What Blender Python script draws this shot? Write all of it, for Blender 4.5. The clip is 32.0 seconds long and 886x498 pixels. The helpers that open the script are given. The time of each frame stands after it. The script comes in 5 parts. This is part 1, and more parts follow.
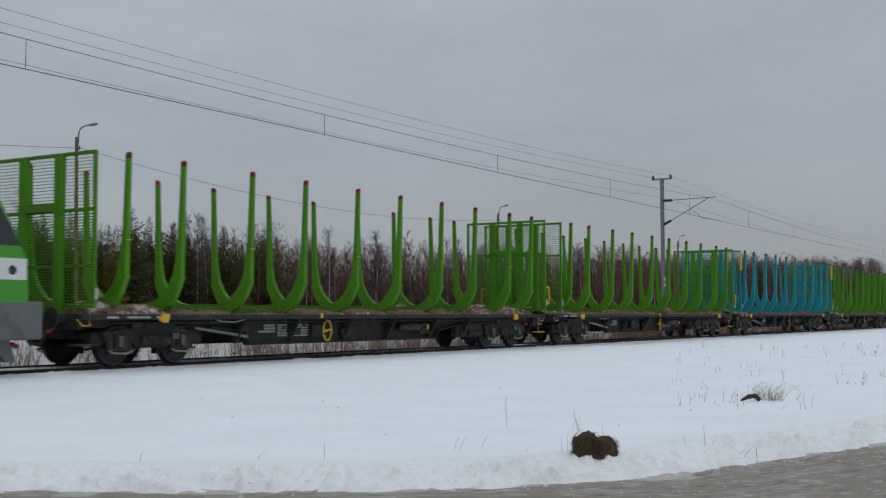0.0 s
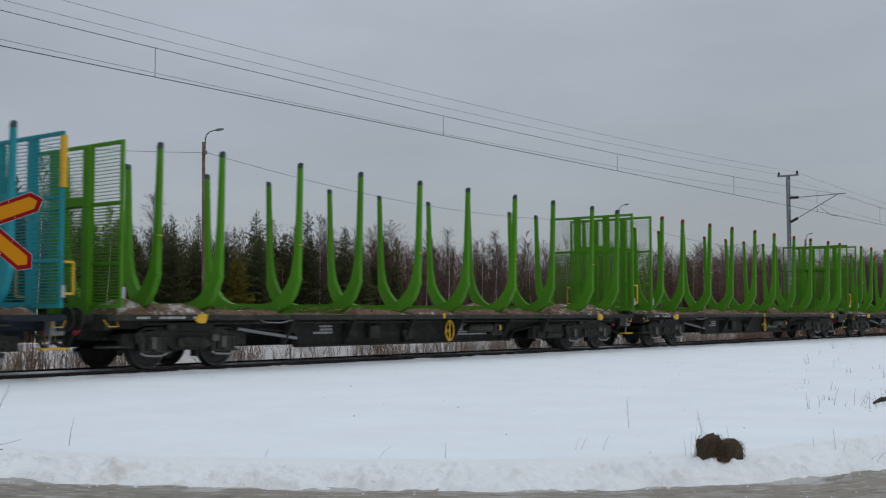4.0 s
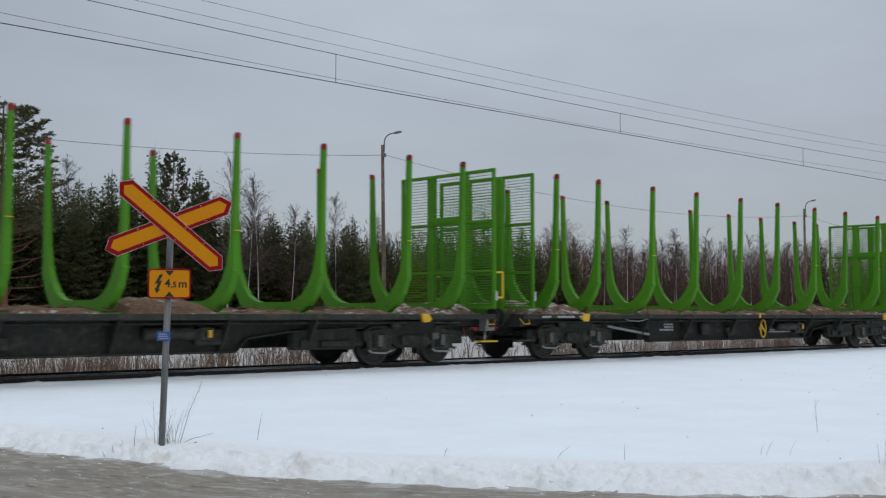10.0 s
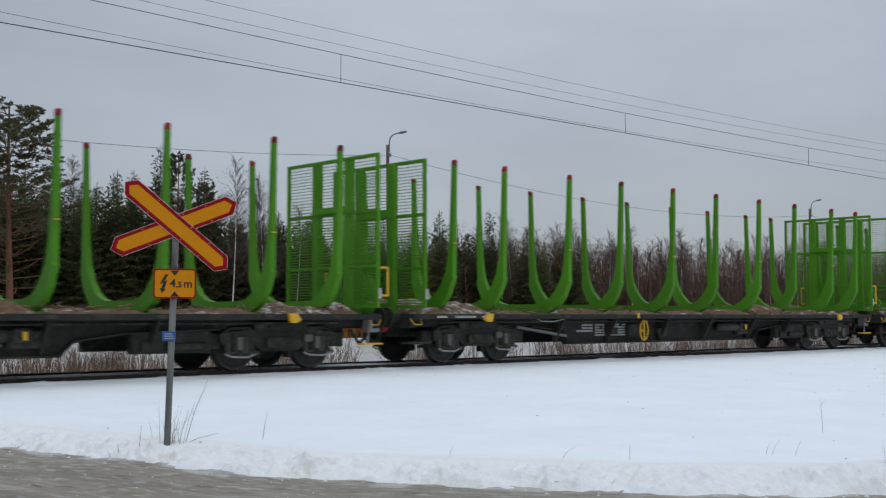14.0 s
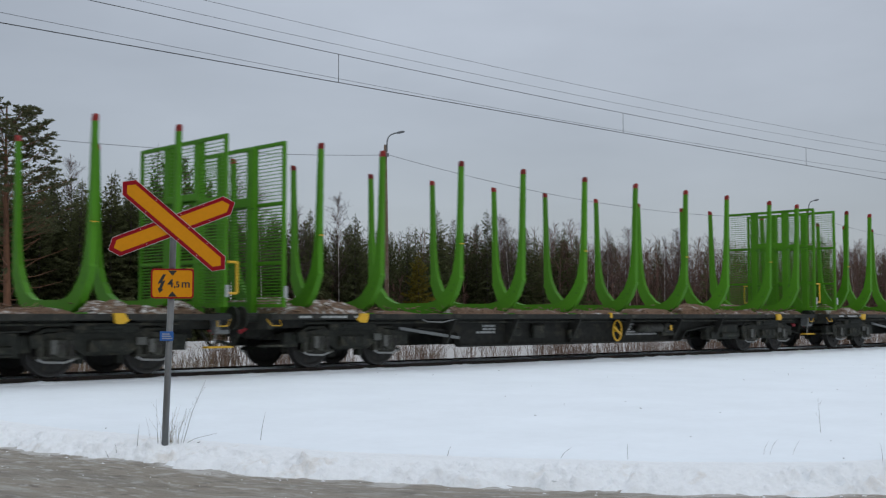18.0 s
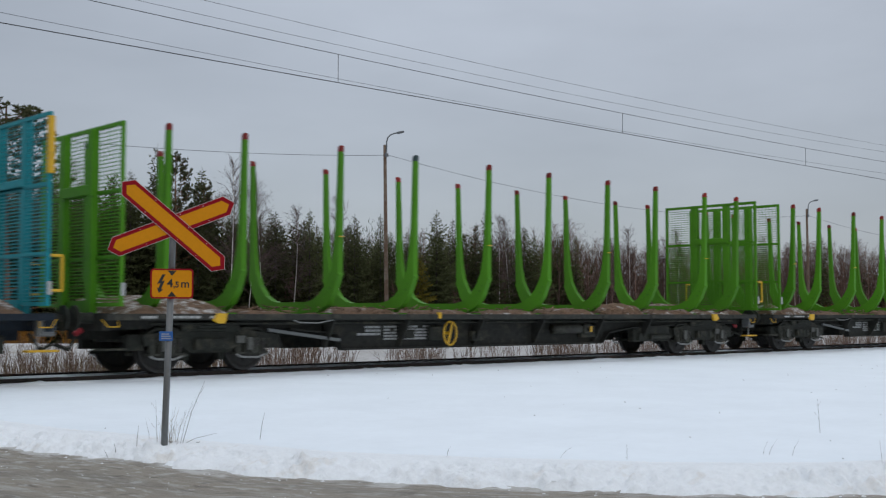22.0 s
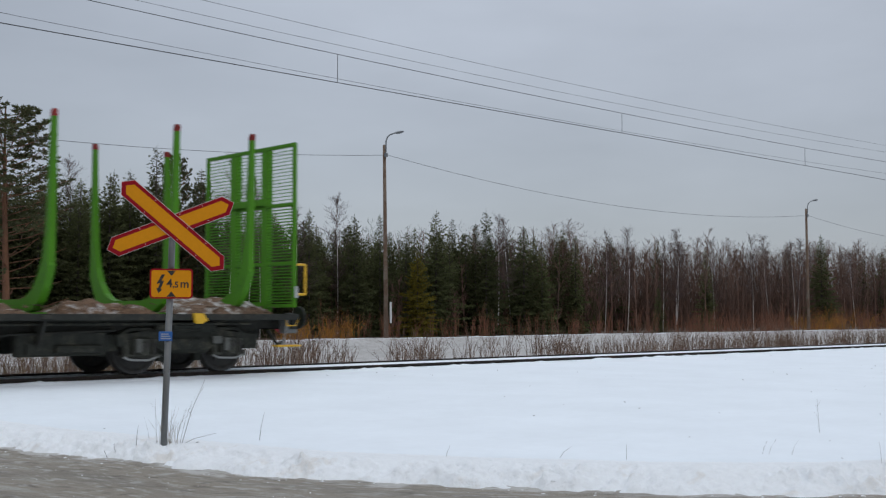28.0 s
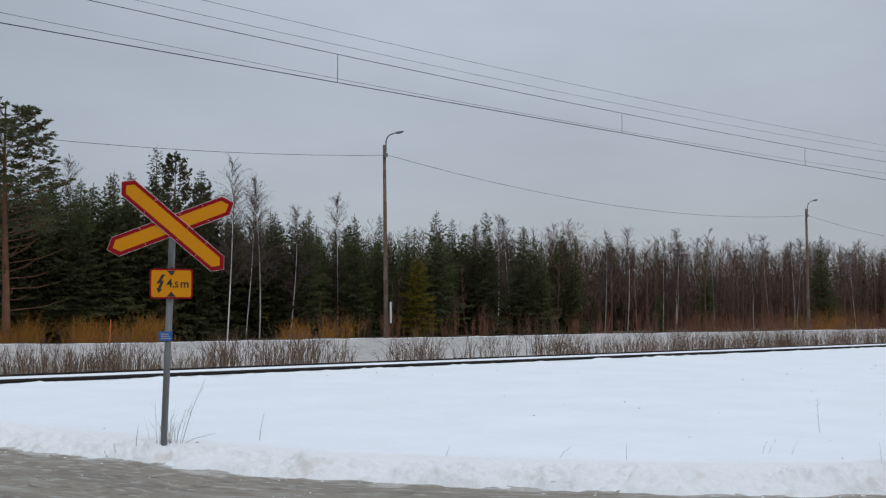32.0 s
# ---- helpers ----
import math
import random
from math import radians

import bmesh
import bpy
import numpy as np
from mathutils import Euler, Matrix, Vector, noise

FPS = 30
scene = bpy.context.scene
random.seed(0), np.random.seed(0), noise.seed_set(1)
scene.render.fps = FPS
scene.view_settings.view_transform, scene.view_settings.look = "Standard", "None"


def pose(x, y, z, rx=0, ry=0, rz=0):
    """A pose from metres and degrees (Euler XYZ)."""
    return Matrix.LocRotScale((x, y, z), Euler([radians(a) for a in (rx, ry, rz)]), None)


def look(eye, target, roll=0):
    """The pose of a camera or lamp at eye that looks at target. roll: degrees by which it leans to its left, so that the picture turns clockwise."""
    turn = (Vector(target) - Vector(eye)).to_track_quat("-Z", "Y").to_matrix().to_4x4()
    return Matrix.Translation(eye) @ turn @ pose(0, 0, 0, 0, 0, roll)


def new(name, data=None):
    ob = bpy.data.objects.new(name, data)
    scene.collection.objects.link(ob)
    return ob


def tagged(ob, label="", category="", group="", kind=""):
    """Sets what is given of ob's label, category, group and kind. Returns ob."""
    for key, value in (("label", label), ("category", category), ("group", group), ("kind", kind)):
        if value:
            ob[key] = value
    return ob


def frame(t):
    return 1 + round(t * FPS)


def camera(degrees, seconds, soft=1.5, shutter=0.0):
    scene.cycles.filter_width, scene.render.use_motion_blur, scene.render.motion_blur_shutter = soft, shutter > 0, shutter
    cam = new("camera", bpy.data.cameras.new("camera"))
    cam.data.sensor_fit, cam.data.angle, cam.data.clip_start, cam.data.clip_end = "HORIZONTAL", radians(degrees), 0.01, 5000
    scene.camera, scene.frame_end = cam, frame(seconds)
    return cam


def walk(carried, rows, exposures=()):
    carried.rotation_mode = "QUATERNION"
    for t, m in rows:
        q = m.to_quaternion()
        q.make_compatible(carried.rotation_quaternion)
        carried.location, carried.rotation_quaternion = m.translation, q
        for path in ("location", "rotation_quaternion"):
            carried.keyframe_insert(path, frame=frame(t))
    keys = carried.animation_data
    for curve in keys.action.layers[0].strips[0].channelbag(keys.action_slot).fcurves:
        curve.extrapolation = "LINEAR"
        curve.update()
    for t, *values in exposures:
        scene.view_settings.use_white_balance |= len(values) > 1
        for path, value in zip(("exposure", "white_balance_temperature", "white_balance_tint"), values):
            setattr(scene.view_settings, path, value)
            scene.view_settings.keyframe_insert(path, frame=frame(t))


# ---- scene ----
# the eye is 1.03 m above the rail heads (z = 0); the track runs along x at y = TRACK
EYE, TRACK = 1.034, 19.4
cam = camera(42.38, 32.0, soft=1.25, shutter=0.14)
PATH = [
    (0, pose(0, 0, EYE, 93.341, 0.133, -58.453)),
    (0.5, pose(0, 0, EYE, 93.340, 0.130, -57.608)),
    (1, pose(0, 0, EYE, 93.344, 0.138, -56.739)),
    (1.5, pose(0, 0, EYE, 93.349, 0.141, -56.097)),
    (2, pose(0, 0, EYE, 93.353, 0.147, -55.341)),
    (2.5, pose(0, 0, EYE, 93.357, 0.149, -54.595)),
    (3, pose(0, 0, EYE, 93.362, 0.155, -53.876)),
    (3.5, pose(0, 0, EYE, 93.362, 0.150, -53.170)),
    (5.5, pose(0, 0, EYE, 93.362, 0.094, -50.163)),
    (6, pose(0, 0, EYE, 93.364, 0.086, -49.265)),
    (6.5, pose(0, 0, EYE, 93.363, 0.082, -48.383)),
    (7, pose(0, 0, EYE, 93.362, 0.071, -47.527)),
    (7.5, pose(0, 0, EYE, 93.361, 0.060, -46.715)),
    (8, pose(0, 0, EYE, 93.361, 0.055, -46.030)),
    (8.5, pose(0, 0, EYE, 93.359, 0.046, -45.341)),
    (9, pose(0, 0, EYE, 93.359, 0.036, -44.490)),
    (9.5, pose(0, 0, EYE, 93.357, 0.025, -43.971)),
    (10, pose(0, 0, EYE, 93.357, 0.019, -43.618)),
    (10.5, pose(0, 0, EYE, 93.357, 0.012, -43.294)),
    (11, pose(0, 0, EYE, 93.358, 0.010, -43.214)),
    (11.5, pose(0, 0, EYE, 93.359, 0.007, -43.240)),
    (12, pose(0, 0, EYE, 93.360, 0.009, -43.294)),
    (13, pose(0, 0, EYE, 93.357, 0.014, -43.305)),
    (14, pose(0, 0, EYE, 93.352, 0.020, -43.365)),
    (15, pose(0, 0, EYE, 93.346, 0.026, -43.412)),
    (15.5, pose(0, 0, EYE, 93.346, 0.030, -43.427)),
    (17.5, pose(0, 0, EYE, 93.348, 0.040, -43.470)),
    (19, pose(0, 0, EYE, 93.350, 0.046, -43.476)),
    (21, pose(0, 0, EYE, 93.353, 0.007, -43.495)),
    (23, pose(0, 0, EYE, 93.359, 0.034, -43.511)),
    (26, pose(0, 0, EYE, 93.354, 0.040, -43.526)),
    (32, pose(0, 0, EYE, 93.353, 0.039, -43.526)),
]
walk(cam, PATH, exposures=[(0.0, -0.18, 6480, 9), (3.5, -0.13, 6460, 9), (6.0, -0.03, 6430, 9), (9.5, 0.06, 6400, 9), (12.0, 0.08, 6390, 9), (32.0, 0.08, 6390, 10)])

# ---- sky and light: an even overcast, brighter towards the zenith ----
world = bpy.data.worlds.new("overcast_sky")
scene.world = world
world.use_nodes = True
wt = world.node_tree
wt.nodes.clear()


def wnode(kind, **kw):
    n = wt.nodes.new(kind)
    for k, v in kw.items():
        n.inputs[k].default_value = v
    return n


w_out = wnode("ShaderNodeOutputWorld")
w_bg = wnode("ShaderNodeBackground", Strength=1.0)
w_sky = wt.nodes.new("ShaderNodeTexSky")
w_sky.sky_type, w_sky.sun_disc = "NISHITA", False
w_sky.sun_elevation, w_sky.sun_rotation = radians(22), radians(200)
w_dim = wt.nodes.new("ShaderNodeVectorMath")
w_dim.operation = "SCALE"
w_dim.inputs["Scale"].default_value = 0.012
w_tc = wt.nodes.new("ShaderNodeTexCoord")
w_sep = wt.nodes.new("ShaderNodeSeparateXYZ")
w_ramp = wt.nodes.new("ShaderNodeValToRGB")
els = w_ramp.color_ramp.elements
els[0].position, els[0].color = 0.0, (0.315, 0.337, 0.372, 1)
els[1].position, els[1].color = 1.0, (0.96, 1.015, 1.095, 1)
for p, c in ((0.09, (0.332, 0.354, 0.393, 1)), (0.18, (0.386, 0.412, 0.462, 1)), (0.28, (0.425, 0.455, 0.511, 1)), (0.5, (0.555, 0.595, 0.655, 1))):
    e = els.new(p)
    e.color = c
w_map = wt.nodes.new("ShaderNodeMapping")
w_map.inputs["Scale"].default_value = (1.0, 1.0, 3.2)
w_noise = wnode("ShaderNodeTexNoise", Scale=1.9, Detail=5.0, Roughness=0.55)
w_cloud = wt.nodes.new("ShaderNodeMapRange")
w_cloud.inputs["From Min"].default_value, w_cloud.inputs["From Max"].default_value = 0.3, 0.7
w_cloud.inputs["To Min"].default_value, w_cloud.inputs["To Max"].default_value = 0.87, 1.12
w_mul = wt.nodes.new("ShaderNodeVectorMath")
w_mul.operation = "SCALE"
w_add = wt.nodes.new("ShaderNodeVectorMath")
w_add.operation = "ADD"
# the cloud deck is a little heavier over the spruce wood
w_side = wt.nodes.new("ShaderNodeValToRGB")
w_side.color_ramp.interpolation = "EASE"
side = w_side.color_ramp.elements
side[0].position, side[0].color = 0.30, (0.80, 0.80, 0.80, 1)
side[1].position, side[1].color = 0.94, (0.955, 0.955, 0.955, 1)
for p in (0.72, 0.80):
    side.new(p).color = (1.04, 1.04, 1.04, 1)
w_both = wt.nodes.new("ShaderNodeMath")
w_both.operation = "MULTIPLY"
wt.links.new(w_sep.outputs["X"], w_side.inputs[0])
wt.links.new(w_side.outputs[0], w_both.inputs[0])
wt.links.new(w_cloud.outputs[0], w_both.inputs[1])
for a, b in ((w_tc.outputs["Generated"], w_sep.inputs[0]), (w_sep.outputs["Z"], w_ramp.inputs[0]), (w_tc.outputs["Generated"], w_map.inputs[0]),
             (w_map.outputs[0], w_noise.inputs["Vector"]), (w_noise.outputs[0], w_cloud.inputs[0]), (w_ramp.outputs[0], w_mul.inputs[0]),
             (w_both.outputs[0], w_mul.inputs["Scale"]), (w_sky.outputs[0], w_dim.inputs[0]), (w_mul.outputs[0], w_add.inputs[0]),
             (w_dim.outputs[0], w_add.inputs[1]), (w_add.outputs[0], w_bg.inputs[0]), (w_bg.outputs[0], w_out.inputs[0])):
    wt.links.new(a, b)

sun = new("sun", bpy.data.lights.new("sun", "SUN"))
sun.data.energy, sun.data.angle, sun.data.color = 0.4, radians(50), (1.0, 0.97, 0.93)
sun.matrix_world = look((0, 0, 60), (25, 40, 0))


# ---- materials ----
def material(name, color, rough=0.6, metal=0.0, spread=0.0, stain=None, stain_at=0.55, stain_size=1.5, grain=0.0, grain_size=20.0, bump=0.0, bump_size=12.0, spec=0.5, object_spread=0.0, island=0.0, sheer=0.0):
    """A painted or natural surface: base colour, large stains of a second colour, fine grain, fine relief and piece-to-piece variation."""
    m = bpy.data.materials.new(name)
    m.use_nodes = True
    nt = m.node_tree
    N, Lk = nt.nodes, nt.links
    bs = N["Principled BSDF"]
    bs.inputs["Roughness"].default_value, bs.inputs["Metallic"].default_value = rough, metal
    bs.inputs["Specular IOR Level"].default_value = spec
    tc = N.new("ShaderNodeTexCoord")
    place = tc.outputs["Object"]
    rgb = N.new("ShaderNodeRGB")
    rgb.outputs[0].default_value = (*color, 1)
    col = rgb.outputs[0]

    def noise_of(size, detail=4.0, rough_=0.6):
        n = N.new("ShaderNodeTexNoise")
        n.inputs["Scale"].default_value, n.inputs["Detail"].default_value, n.inputs["Roughness"].default_value = size, detail, rough_
        Lk.new(place, n.inputs["Vector"])
        return n.outputs[0]

    def ranged(value, a, b, c, d):
        r = N.new("ShaderNodeMapRange")
        for k, v in zip(("From Min", "From Max", "To Min", "To Max"), (a, b, c, d)):
            r.inputs[k].default_value = v
        Lk.new(value, r.inputs[0])
        return r.outputs[0]

    def scaled(c, factor):
        v = N.new("ShaderNodeVectorMath")
        v.operation = "SCALE"
        Lk.new(c, v.inputs[0])
        Lk.new(factor, v.inputs["Scale"])
        return v.outputs[0]

    if stain:
        mix = N.new("ShaderNodeMix")
        mix.data_type = "RGBA"
        Lk.new(ranged(noise_of(stain_size, 6.0, 0.65), stain_at, stain_at + 0.12, 0, 1), mix.inputs["Factor"])
        Lk.new(col, mix.inputs["A"])
        mix.inputs["B"].default_value = (*stain, 1)
        col = mix.outputs["Result"]
    if spread:
        col = scaled(col, ranged(noise_of(0.7, 3.0), 0.3, 0.7, 1 - spread, 1 + spread))
    if grain:
        col = scaled(col, ranged(noise_of(grain_size, 5.0, 0.7), 0.3, 0.7, 1 - grain, 1 + grain))
    if object_spread:
        oi = N.new("ShaderNodeObjectInfo")
        col = scaled(col, ranged(oi.outputs["Random"], 0, 1, 1 - object_spread, 1 + object_spread))
    if island:
        g = N.new("ShaderNodeNewGeometry")
        col = scaled(col, ranged(g.outputs["Random Per Island"], 0, 1, 1 - island, 1 + island))
    Lk.new(col, bs.inputs["Base Color"])
    if bump:
        b = N.new("ShaderNodeBump")
        b.inputs["Strength"].default_value, b.inputs["Distance"].default_value = 0.6, bump
        Lk.new(noise_of(bump_size, 6.0, 0.65), b.inputs["Height"])
        Lk.new(b.outputs[0], bs.inputs["Normal"])
    if sheer:
        tl, mx = N.new("ShaderNodeBsdfTranslucent"), N.new("ShaderNodeMixShader")
        mx.inputs[0].default_value = sheer
        Lk.new(col, tl.inputs["Color"])
        Lk.new(bs.outputs[0], mx.inputs[1])
        Lk.new(tl.outputs[0], mx.inputs[2])
        Lk.new(mx.outputs[0], N["Material Output"].inputs["Surface"])
    return m


def road_material():
    """Packed ice and grit: streaks drawn out along the lane, slush thinning out from the snow bank (u across the lane, v along it)."""
    m = bpy.data.materials.new("icy_road")
    m.use_nodes = True
    N, Lk = m.node_tree.nodes, m.node_tree.links
    bs = N["Principled BSDF"]
    bs.inputs["Roughness"].default_value, bs.inputs["Specular IOR Level"].default_value = 0.6, 0.3
    tc = N.new("ShaderNodeTexCoord")
    sep = N.new("ShaderNodeSeparateXYZ")
    Lk.new(tc.outputs["UV"], sep.inputs[0])

    def noise_of(scale, stretch, detail=5.0, rough=0.62):
        n = N.new("ShaderNodeTexNoise")
        n.inputs["Scale"].default_value, n.inputs["Detail"].default_value, n.inputs["Roughness"].default_value = scale, detail, rough
        mp = N.new("ShaderNodeMapping")
        mp.inputs["Scale"].default_value = (1, 1 / stretch, 1)
        Lk.new(tc.outputs["UV"], mp.inputs[0])
        Lk.new(mp.outputs[0], n.inputs["Vector"])
        return n.outputs[0]

    def ranged(value, a, b, c, d):
        r = N.new("ShaderNodeMapRange")
        for k, v in zip(("From Min", "From Max", "To Min", "To Max"), (a, b, c, d)):
            r.inputs[k].default_value = v
        Lk.new(value, r.inputs[0])
        return r.outputs[0]

    def mixed(f, a, b):
        mix = N.new("ShaderNodeMix")
        mix.data_type = "RGBA"
        Lk.new(f, mix.inputs["Factor"])
        Lk.new(a, mix.inputs["A"])
        mix.inputs["B"].default_value = (*b, 1)
        return mix.outputs["Result"]

    rgb = N.new("ShaderNodeRGB")
    rgb.outputs[0].default_value = (0.285, 0.252, 0.205, 1)
    col = mixed(ranged(noise_of(2.6, 7.0), 0.48, 0.66, 0, 0.9), rgb.outputs[0], (0.205, 0.186, 0.155))
    col = mixed(ranged(noise_of(5.0, 5.0, 6.0, 0.7), 0.52, 0.68, 0, 0.85), col, (0.43, 0.415, 0.385))
    col = mixed(ranged(noise_of(11.0, 2.5, 5.0), 0.54, 0.64, 0, 0.7), col, (0.52, 0.51, 0.49))
    col = mixed(ranged(noise_of(9.0, 3.0, 6.0), 0.55, 0.66, 0, 0.8), col, (0.135, 0.118, 0.098))
    add = N.new("ShaderNodeMath")
    add.operation = "ADD"
    Lk.new(sep.outputs["X"], add.inputs[0])
    Lk.new(ranged(noise_of(3.2, 2.5, 6.0, 0.7), 0.25, 0.75, -0.40, 0.40), add.inputs[1])
    col = mixed(ranged(add.outputs[0], -0.14, 0.02, 0, 0.75), col, (0.60, 0.59, 0.57))
    Lk.new(col, bs.inputs["Base Color"])
    b = N.new("ShaderNodeBump")
    b.inputs["Strength"].default_value, b.inputs["Distance"].default_value = 0.9, 0.05
    Lk.new(noise_of(15.0, 2.2, 6.0, 0.68), b.inputs["Height"])
    Lk.new(b.outputs[0], bs.inputs["Normal"])
    return m


SNOW = material("snow", (0.862, 0.914, 0.962), 0.75, spread=0.03, grain=0.02, grain_size=6, bump=0.010, bump_size=5.0, spec=0.25)
SNOW_BANK = material("ploughed_snow", (0.925, 0.952, 0.976), 0.8, stain=(0.83, 0.82, 0.80), stain_at=0.57, stain_size=2.4, grain=0.05, grain_size=18, bump=0.05, bump_size=26.0, spec=0.25)
ROAD = road_material()
STEEL = material("rail_steel", (0.028, 0.024, 0.021), 0.8, 0.0, spec=0.15, grain=0.3, grain_size=9, stain=(0.06, 0.035, 0.025), stain_size=2.0)
GREEN = material("green_paint", (0.064, 0.214, 0.008), 0.55, grain=0.08, grain_size=16, spread=0.08, stain=(0.040, 0.115, 0.014), stain_at=0.62, stain_size=5.0, object_spread=0.10, spec=0.22)
BLUE = material("turquoise_paint", (0.009, 0.228, 0.265), 0.5, grain=0.08, grain_size=16, spread=0.08, stain=(0.012, 0.105, 0.12), stain_at=0.62, stain_size=5.5, object_spread=0.08, spec=0.3)
RED_TIP = material("red_paint", (0.205, 0.020, 0.016), 0.6, grain=0.25, grain_size=20, stain=(0.05, 0.03, 0.02), stain_at=0.55, stain_size=8.0, object_spread=0.4, spec=0.25)
DARK_TIP = material("worn_dark_tip", (0.025, 0.05, 0.055), 0.6, grain=0.2, grain_size=20, object_spread=0.2)
CHASSIS = material("dark_grey_underframe", (0.027, 0.028, 0.0245), 0.7, grain=0.35, grain_size=9, stain=(0.050, 0.046, 0.036), stain_at=0.53, stain_size=2.2, bump=0.003, object_spread=0.25, spec=0.2)
CHASSIS_BLUE = material("dark_blue_underframe", (0.015, 0.022, 0.032), 0.65, grain=0.3, grain_size=9, stain=(0.038, 0.036, 0.034), stain_at=0.54, stain_size=2.2, object_spread=0.15, spec=0.2)
BOGIE = material("oily_bogie_steel", (0.021, 0.023, 0.018), 0.65, grain=0.45, grain_size=11, stain=(0.062, 0.058, 0.042), stain_at=0.52, stain_size=3.5, spec=0.25)
AXLEBOX = material("grey_axlebox_steel", (0.040, 0.041, 0.032), 0.6, grain=0.5, grain_size=14, stain=(0.02, 0.018, 0.016), stain_at=0.5, stain_size=4.5, spec=0.3)
DULL_STEEL = material("dull_grey_steel", (0.085, 0.087, 0.078), 0.6, grain=0.3, grain_size=16)
WORN_STEEL = material("worn_bright_steel", (0.24, 0.245, 0.24), 0.5, grain=0.3, grain_size=16, stain=(0.07, 0.07, 0.06), stain_at=0.55, stain_size=5.0)
WHEEL = material("wheel_steel", (0.022, 0.021, 0.019), 0.65, 0.15, grain=0.35, grain_size=15, stain=(0.04, 0.033, 0.026), stain_at=0.55, stain_size=5.0)
TREAD = material("worn_wheel_tread", (0.055, 0.056, 0.056), 0.5, 0.3, grain=0.15)
YELLOW = material("yellow_paint", (0.62, 0.36, 0.012), 0.5, grain=0.1, grain_size=18, stain=(0.35, 0.21, 0.03), stain_at=0.6, stain_size=6.0)
WHITE_MARK = material("faded_white_marking", (0.35, 0.36, 0.355), 0.6, grain=0.2, grain_size=30)
GREY_BOX = material("grey_cover", (0.16, 0.17, 0.17), 0.55, grain=0.15, object_spread=0.3)
RED_HOSE = material("red_hose_head", (0.35, 0.01, 0.02), 0.5)
DEBRIS = material("bark_litter", (0.145, 0.090, 0.058), 0.9, stain=(0.52, 0.51, 0.50), stain_at=0.57, stain_size=3.5, grain=0.5, grain_size=13, bump=0.05, bump_size=14, spec=0.2)
DEBRIS_SNOW = material("snowy_bark_litter", (0.15, 0.098, 0.066), 0.9, stain=(0.50, 0.49, 0.48), stain_at=0.50, stain_size=4.5, grain=0.5, grain_size=13, bump=0.05, bump_size=14, spec=0.2)
BARK_CHIP = material("bark_chips", (0.175, 0.11, 0.07), 0.9, grain=0.3, island=0.65, object_spread=0.1)
SIGN_RED = material("sign_red", (0.27, 0.004, 0.012), 0.55, grain=0.08, grain_size=25, spec=0.15)
SIGN_YELLOW = material("sign_yellow", (0.66, 0.262, 0.004), 0.55, grain=0.05, grain_size=30, spread=0.05, spec=0.15)
SIGN_BLACK = material("sign_black", (0.012, 0.012, 0.012), 0.5)
SIGN_BLUE = material("sign_blue", (0.01, 0.10, 0.36), 0.45)
SIGN_EDGE = material("sign_bare_edge", (0.62, 0.62, 0.62), 0.4)
ZINC = material("galvanised_post", (0.15, 0.155, 0.155), 0.45, 0.4, grain=0.12, grain_size=18, stain=(0.20, 0.17, 0.12), stain_at=0.62)
MAST = material("galvanised_mast", (0.22, 0.23, 0.245), 0.5, 0.3, grain=0.1)
INSULATOR = material("brown_insulator", (0.02, 0.016, 0.015), 0.3)
CABLE = material("overhead_wire", (0.040, 0.042, 0.044), 0.5, 0.3)
POLE_WOOD = material("weathered_pole_wood", (0.12, 0.075, 0.05), 0.85, grain=0.25, grain_size=10, stain=(0.20, 0.165, 0.13), stain_at=0.5, stain_size=1.2)
ORANGE_MARKER = material("orange_marker", (0.55, 0.12, 0.02), 0.6, grain=0.1)
LAMP = material("lamp_grey", (0.13, 0.14, 0.15), 0.5)
WHITE_PLASTIC = material("white_conduit", (0.6, 0.6, 0.6), 0.5)
ROCK = material("brown_boulder", (0.060, 0.044, 0.029), 0.9, stain=(0.12, 0.10, 0.078), stain_at=0.56, stain_size=6, grain=0.4, grain_size=22, bump=0.03, bump_size=14, spec=0.2)
DRY = material("dry_grass", (0.20, 0.145, 0.075), 0.9, island=0.4)
TWIG = material("dark_twig", (0.07, 0.05, 0.042), 0.9, island=0.4)
SHRUB = material("bare_shrub_bark", (0.155, 0.098, 0.068), 0.9, island=0.45)
WILLOW = material("orange_willow_shoots", (0.30, 0.128, 0.014), 0.85, island=0.55)
SPRUCE = material("spruce_needles", (0.088, 0.096, 0.042), 0.85, island=0.30, object_spread=0.30, spec=0.12, sheer=0.45)
SPRUCE_YELLOW = material("yellowing_spruce_needles", (0.150, 0.122, 0.020), 0.85, island=0.3, spec=0.12, sheer=0.40)
PINE = material("pine_needles", (0.092, 0.098, 0.050), 0.85, island=0.35, object_spread=0.2, spec=0.12, sheer=0.30)
PINE_BARK = material("pine_bark", (0.16, 0.075, 0.04), 0.9, grain=0.3, stain=(0.07, 0.055, 0.045), stain_at=0.5, stain_size=1.0)
SPRUCE_BARK = material("spruce_bark", (0.06, 0.048, 0.042), 0.9, grain=0.3)
BIRCH_BARK = material("birch_bark", (0.52, 0.48, 0.445), 0.85, stain=(0.05, 0.045, 0.04), stain_at=0.54, stain_size=3.0, grain=0.15, object_spread=0.3)
BIRCH_TWIG = material("birch_twigs", (0.088, 0.058, 0.052), 0.9, island=0.4, object_spread=0.2)
THICKET = material("thicket_twigs", (0.120, 0.068, 0.050), 0.9, island=0.5)
